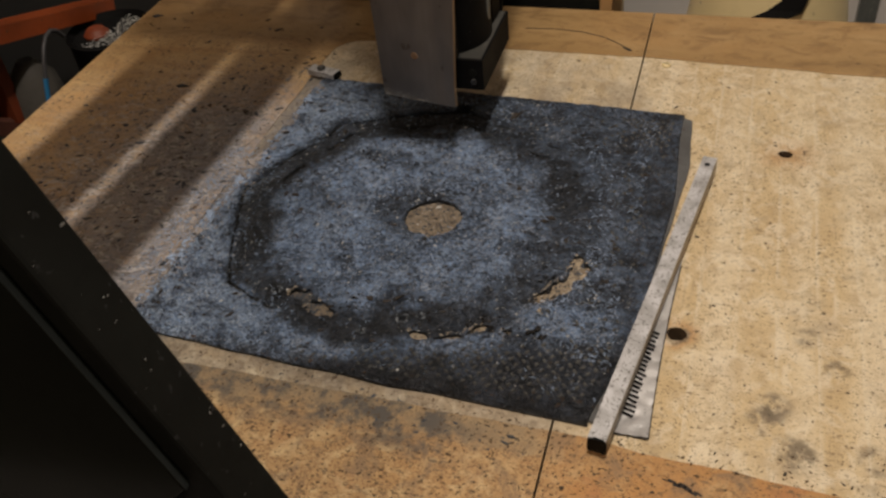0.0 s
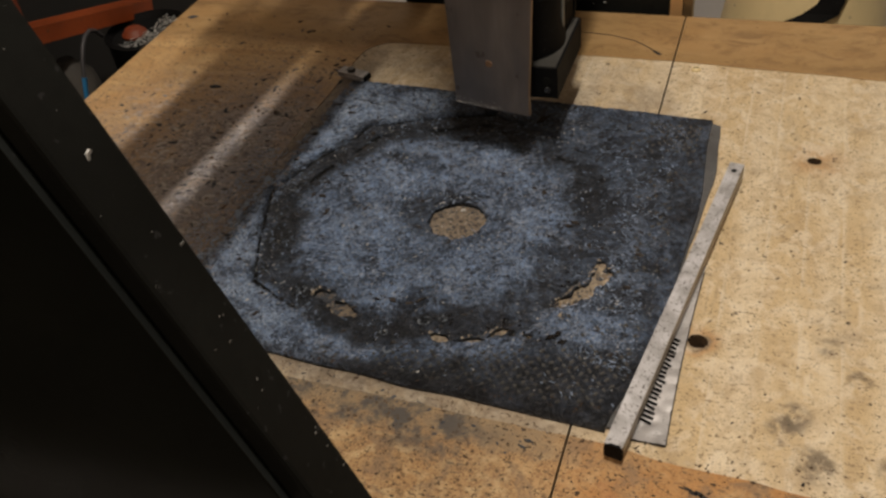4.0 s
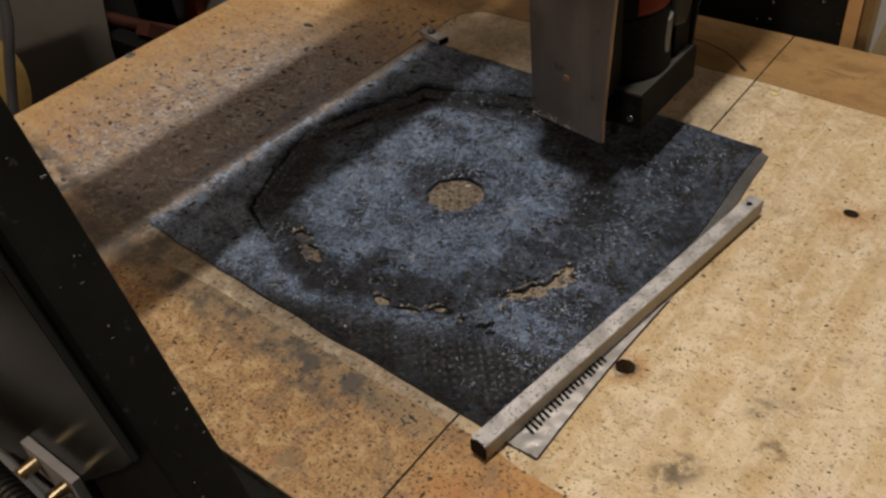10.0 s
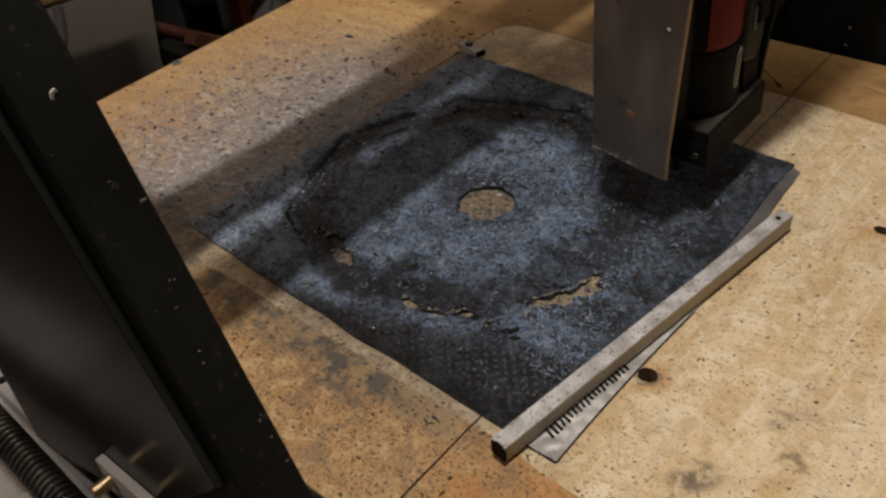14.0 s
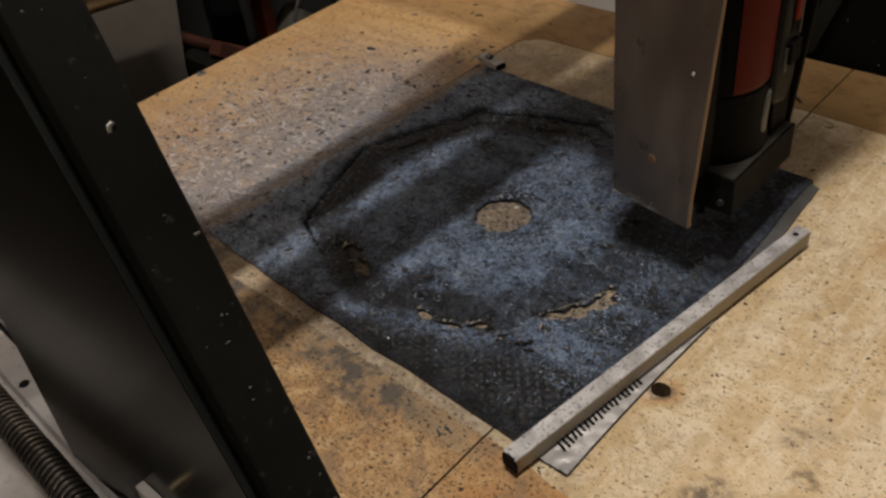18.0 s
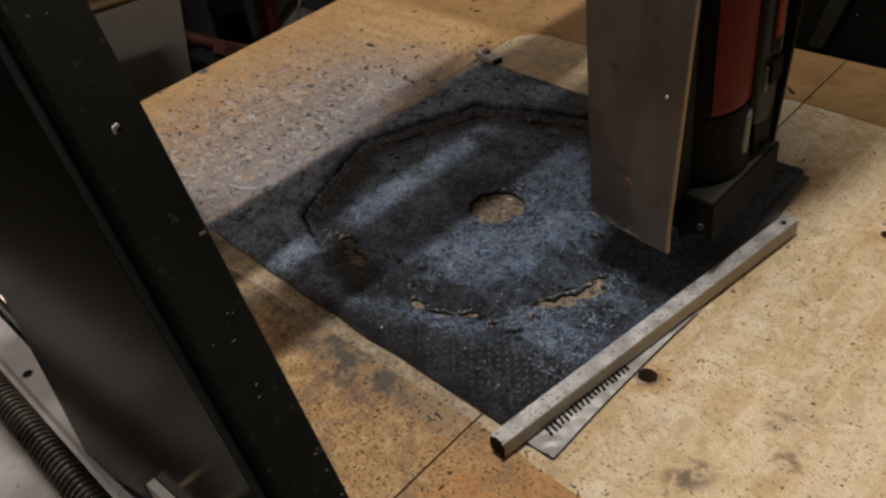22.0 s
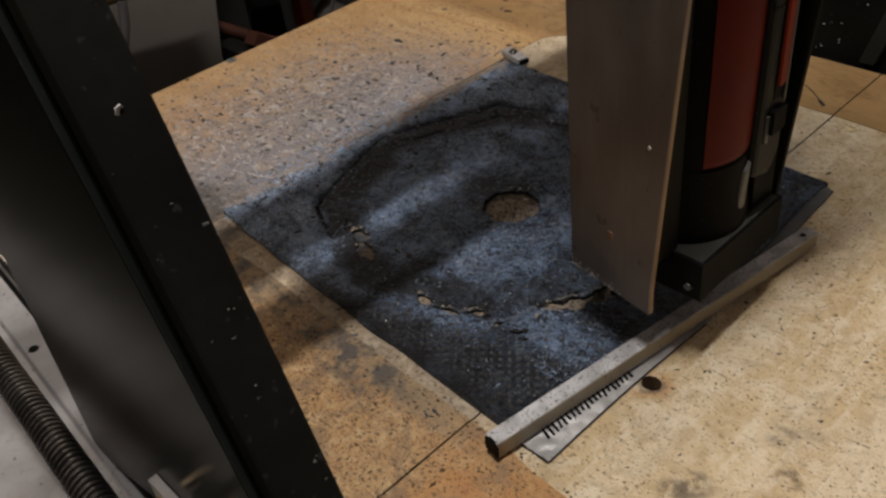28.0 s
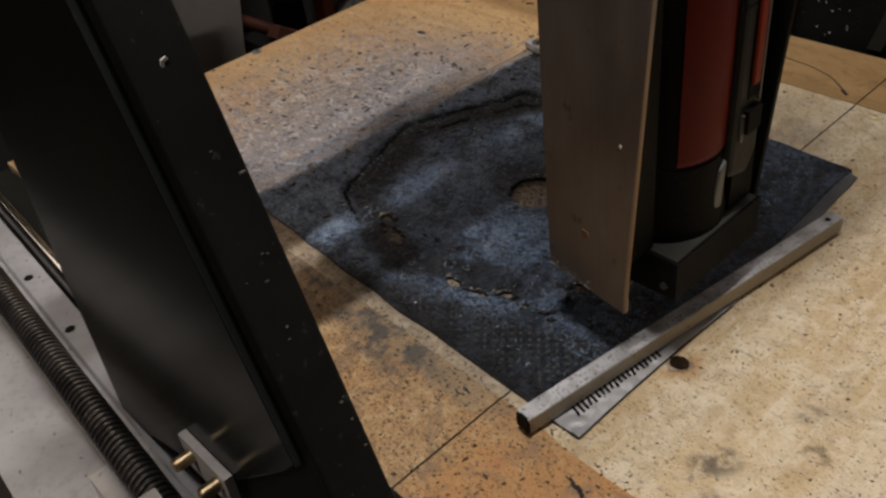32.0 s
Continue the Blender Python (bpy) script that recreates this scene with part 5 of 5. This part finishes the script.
# ---- things beyond the table ----
def beyond():
    p = thing("metal_screen", "grey painted sheet metal screen standing beside the table", "screen")
    part("sheet", bevel(slab(B(), [(0.500, -0.60), (0.700, -0.60), (0.712, -0.10), (0.734, 0.03), (0.762, 0.22), (0.545, 0.22)], -0.962, -0.95, "x"), 0.002), M_GREYSHEET, p)
    part("post", box(B(), -0.99, -0.963, 0.58, 0.62, -0.95, 0.2), M_BLACK, p)

    r = thing("chrome_roller", "polished chrome roller on dark brackets", "roller")
    part("roller", turned(B(), [(0.006, 0), (0.021, 0.002), (0.021, 0.33), (0.006, 0.332)], 32, Matrix.Translation((-0.86, 0.33, 0.144)) @ pose(0, 0, 0, -98, 0, 0)), M_CHROME, r, "polished chrome roller", True)
    part("tie_bar", turned(B(), [(0.012, 0), (0.012, 0.33)], 24, Matrix.Translation((-0.86, 0.33, 0.100)) @ pose(0, 0, 0, -95, 0, 0)), M_TIEBAR, r, "dull brass tie bar", True)
    part("bracket", box(B(), -0.90, -0.84, 0.318, 0.329, -0.95, 0.13), M_BLACK, r)

    d = thing("plastic_reel", "ochre plastic reel standing below the roller", "reel", place=(-0.848, 0.466, -0.030))
    d.rotation_euler = (0, radians(90), radians(20))
    part("flange", turned(B(), [(0.070, -0.004), (0.080, 0.0), (0.080, 0.006), (0.060, 0.010), (0.03, 0.014)], 44), M_OCHRE, d, "ochre flange", True)
    part("hub_hole", turned(B(), [(0.010, 0), (0.010, 0.002)], 20, Matrix.Translation((-0.036, 0.010, 0.0105))), M_BLACKPLASTIC, d, "dark hub hole")
    part("stand", box(B(), 0.06, 0.91, -0.01, 0.01, -0.02, -0.006), M_BLACK, d)

    c = thing("grey_cable", "grey rubber cable hanging in front of the reel", "cable")
    part("cable", tube(B(), [(-0.815, 0.530, 0.085), (-0.812, 0.523, 0.058), (-0.812, 0.504, 0.012), (-0.812, 0.486, -0.038), (-0.812, 0.472, -0.10), (-0.812, 0.46, -0.3), (-0.812, 0.45, -0.94)], 0.0064), M_CABLE, c, "", True)

    o = thing("orange_frame", "orange painted steel frame bars beside the table", "frame")
    part("upright", bevel(box(B(), -1.02, -0.99, 0.900, 0.922, -0.95, 0.1), 0.003), M_RUSTORANGE, o, "rusty orange upright")
    bar = bevel(box(B(), -0.02, 0.02, -0.26, 0.14, -0.0125, 0.0125), 0.003)
    bar.transform(pose(-0.965, 1.01, -0.061, -17.3, 0, 0))
    part("crossbar", bar, M_ORANGE, o, "orange cross bar")
    bar = bevel(box(B(), -0.012, 0.012, -0.07, 0.10, -0.010, 0.010), 0.003)
    bar.transform(pose(-0.91, 0.80, -0.115, -38, 0, 4))
    part("crossbar", bar, M_RUST, o, "rusty dark red lower bar")
    part("foot", box(B(), -1.0, -0.80, 0.72, 0.75, -0.95, -0.09), M_BLACK, o)

    k = thing("black_bucket", "black bucket strewn with shavings beside the table", "bucket", place=(-0.895, 1.055, -0.95))
    part("bucket", turned(B(), [(0.055, 0), (0.065, 0.846), (0.068, 0.854), (0.064, 0.858), (0.059, 0.846)], 40), M_BLACKPLASTIC, k, "", True)
    part("cap", turned(B(), [(0.018, 0), (0.020, 0.008), (0.013, 0.016), (0.006, 0.019)], 24, Matrix.Translation((-0.022, -0.006, 0.842))), M_RUSTORANGE, k, "orange cap")
    rng = random.Random(8)
    bm = B()
    for i in range(420):
        a, rr = rng.uniform(-1.9, 1.6), 0.056 * math.sqrt(rng.random())
        box(bm, -0.0012, 0.0012, -0.0004, 0.0004, 0, 0.0006, Matrix.Translation((rr * math.cos(a), rr * math.sin(a), 0.848 + rng.uniform(0, 0.006))) @ pose(0, 0, 0, rng.uniform(-40, 40), rng.uniform(-40, 40), rng.uniform(0, 180)))
    tagged(part("shavings", bm, M_CHIPWHITE, k, "shiny metal shavings"), kind="stuff")

    w = thing("blue_hose", "thin hose with a blue end behind the table", "hose")
    part("hose", tube(B(), [(-0.905, 0.968, -0.062), (-0.902, 0.955, -0.046), (-0.898, 0.940, -0.038), (-0.894, 0.924, -0.038), (-0.891, 0.909, -0.047), (-0.89, 0.897, -0.064), (-0.89, 0.888, -0.085)], 0.0030), M_CABLE, w, "grey hose", True)
    part("blue_end", tube(B(), [(-0.89, 0.888, -0.085), (-0.89, 0.872, -0.125), (-0.89, 0.86, -0.3), (-0.89, 0.86, -0.94)], 0.0038), M_BLUE, w, "blue hose end", True)
    s = thing("white_sack", "crumpled pale sack behind the table", "sack", place=(-0.985, 0.955, -0.95))
    part("sack", turned(B(), [(0.050, 0), (0.052, 0.3), (0.050, 0.72), (0.036, 0.82), (0.012, 0.85)], 28), M_SACK, s, "", True)
    q = thing("dark_cabinet", "dark machine cabinet behind the table", "cabinet")
    part("cabinet", bevel(box(B(), -1.5, -1.06, 0.3, 1.5, -0.95, 0.35), 0.01), M_DARKWALL, q)
    part("block", bevel(box(B(), -1.05, -1.03, 0.83, 0.885, -0.95, 0.1), 0.004), M_BLACKPLASTIC, q, "dusty black block")
    part("pipe", tube(B(), [(-0.985, 0.70, -0.045), (-0.980, 0.77, -0.095), (-0.975, 0.87, -0.16)], 0.011), M_RUST, q, "rusty red pipe", True)

    j = thing("cream_jug", "big cream plastic jug with a black strap", "jug", place=(0.078, 1.30, -0.95))
    part("jug", turned(B(), [(0.09, 0), (0.108, 0.03), (0.112, 0.55), (0.117, 0.70), (0.1165, 0.79), (0.112, 0.82), (0.104, 0.86), (0.090, 0.92), (0.06, 0.98), (0.05, 1.10)], 48), M_CREAM, j, "", True)
    st = [(-0.055, -0.118, 0.760), (-0.046, -0.116, 0.805), (-0.030, -0.112, 0.830), (-0.004, -0.106, 0.852), (0.020, -0.099, 0.865), (0.030, -0.088, 0.90), (0.034, -0.05, 0.98)]
    bm = B()
    prev = None
    for x, y, z in st:
        ring = [bm.verts.new((x + a, y - 0.004 + b, z)) for a, b in ((-0.022, 0), (0.022, 0), (0.022, 0.012), (-0.022, 0.012))]
        if prev:
            for i in range(4):
                bm.faces.new((prev[i], prev[(i + 1) % 4], ring[(i + 1) % 4], ring[i]))
        prev = ring
    bmesh.ops.recalc_face_normals(bm, faces=bm.faces)
    part("strap", bm, M_BLACKPLASTIC, j, "black strap")
    e = thing("wall_batten", "pale grey upright batten on the wall", "batten")
    part("batten", bevel(box(B(), 0.245, 0.275, 1.595, 1.619, -0.95, 1.2), 0.003), M_GREYPLASTIC, e)


beyond()


# ---- what moves: the head follows the octagon, the gantry goes along with its x ----
HEAD_ROWS = [
    (0, -0.2112, 0.6815), (1, -0.1982, 0.6832), (2, -0.1880, 0.6845), (2.5, -0.1819, 0.6842), (4.5, -0.1590, 0.6777),
    (5, -0.1534, 0.6755), (5.5, -0.1490, 0.6732), (6, -0.1428, 0.6703), (6.5, -0.1382, 0.6669), (7, -0.1333, 0.6640),
    (7.5, -0.1270, 0.6616), (8, -0.1213, 0.6579), (8.5, -0.1160, 0.6548), (9, -0.1105, 0.6521), (9.5, -0.1043, 0.6491),
    (10, -0.0993, 0.6473), (10.5, -0.0945, 0.6454), (11, -0.0898, 0.6439), (11.5, -0.0847, 0.6415), (12, -0.0790, 0.6394),
    (12.5, -0.0735, 0.6369), (13, -0.0680, 0.6341), (13.5, -0.0624, 0.6317), (15.5, -0.0447, 0.6171), (16, -0.0408, 0.6129),
    (16.5, -0.0376, 0.6086), (17, -0.0358, 0.6036), (17.5, -0.0336, 0.5989), (18, -0.0312, 0.5934), (18.5, -0.0290, 0.5883),
    (19, -0.0267, 0.5828), (19.5, -0.0246, 0.5780), (20, -0.0225, 0.5731), (20.5, -0.0205, 0.5684), (21, -0.0183, 0.5634),
    (21.5, -0.0154, 0.5572), (22, -0.0132, 0.5510), (22.5, -0.0111, 0.5460), (23, -0.0086, 0.5397), (23.5, -0.0065, 0.5347),
    (24, -0.0044, 0.5297), (24.5, -0.0016, 0.5244), (25, -0.0001, 0.5198), (25.5, 0.0015, 0.5156), (27.5, 0.0050, 0.4949),
    (28, 0.0052, 0.4896), (28.5, 0.0052, 0.4845), (29, 0.0036, 0.4800), (29.5, 0.0012, 0.4754), (30, -0.0010, 0.4705),
    (30.5, -0.0033, 0.4656), (31, -0.0066, 0.4609), (31.5, -0.0086, 0.4556), (32, -0.0109, 0.4502),
]


def motions():
    walk(HEAD, [(t, pose(U * x, U * y, 0)) for t, x, y in HEAD_ROWS])
    walk(GANTRY, [(t, pose(U * x, 0, 0)) for t, x, y in HEAD_ROWS])


motions()
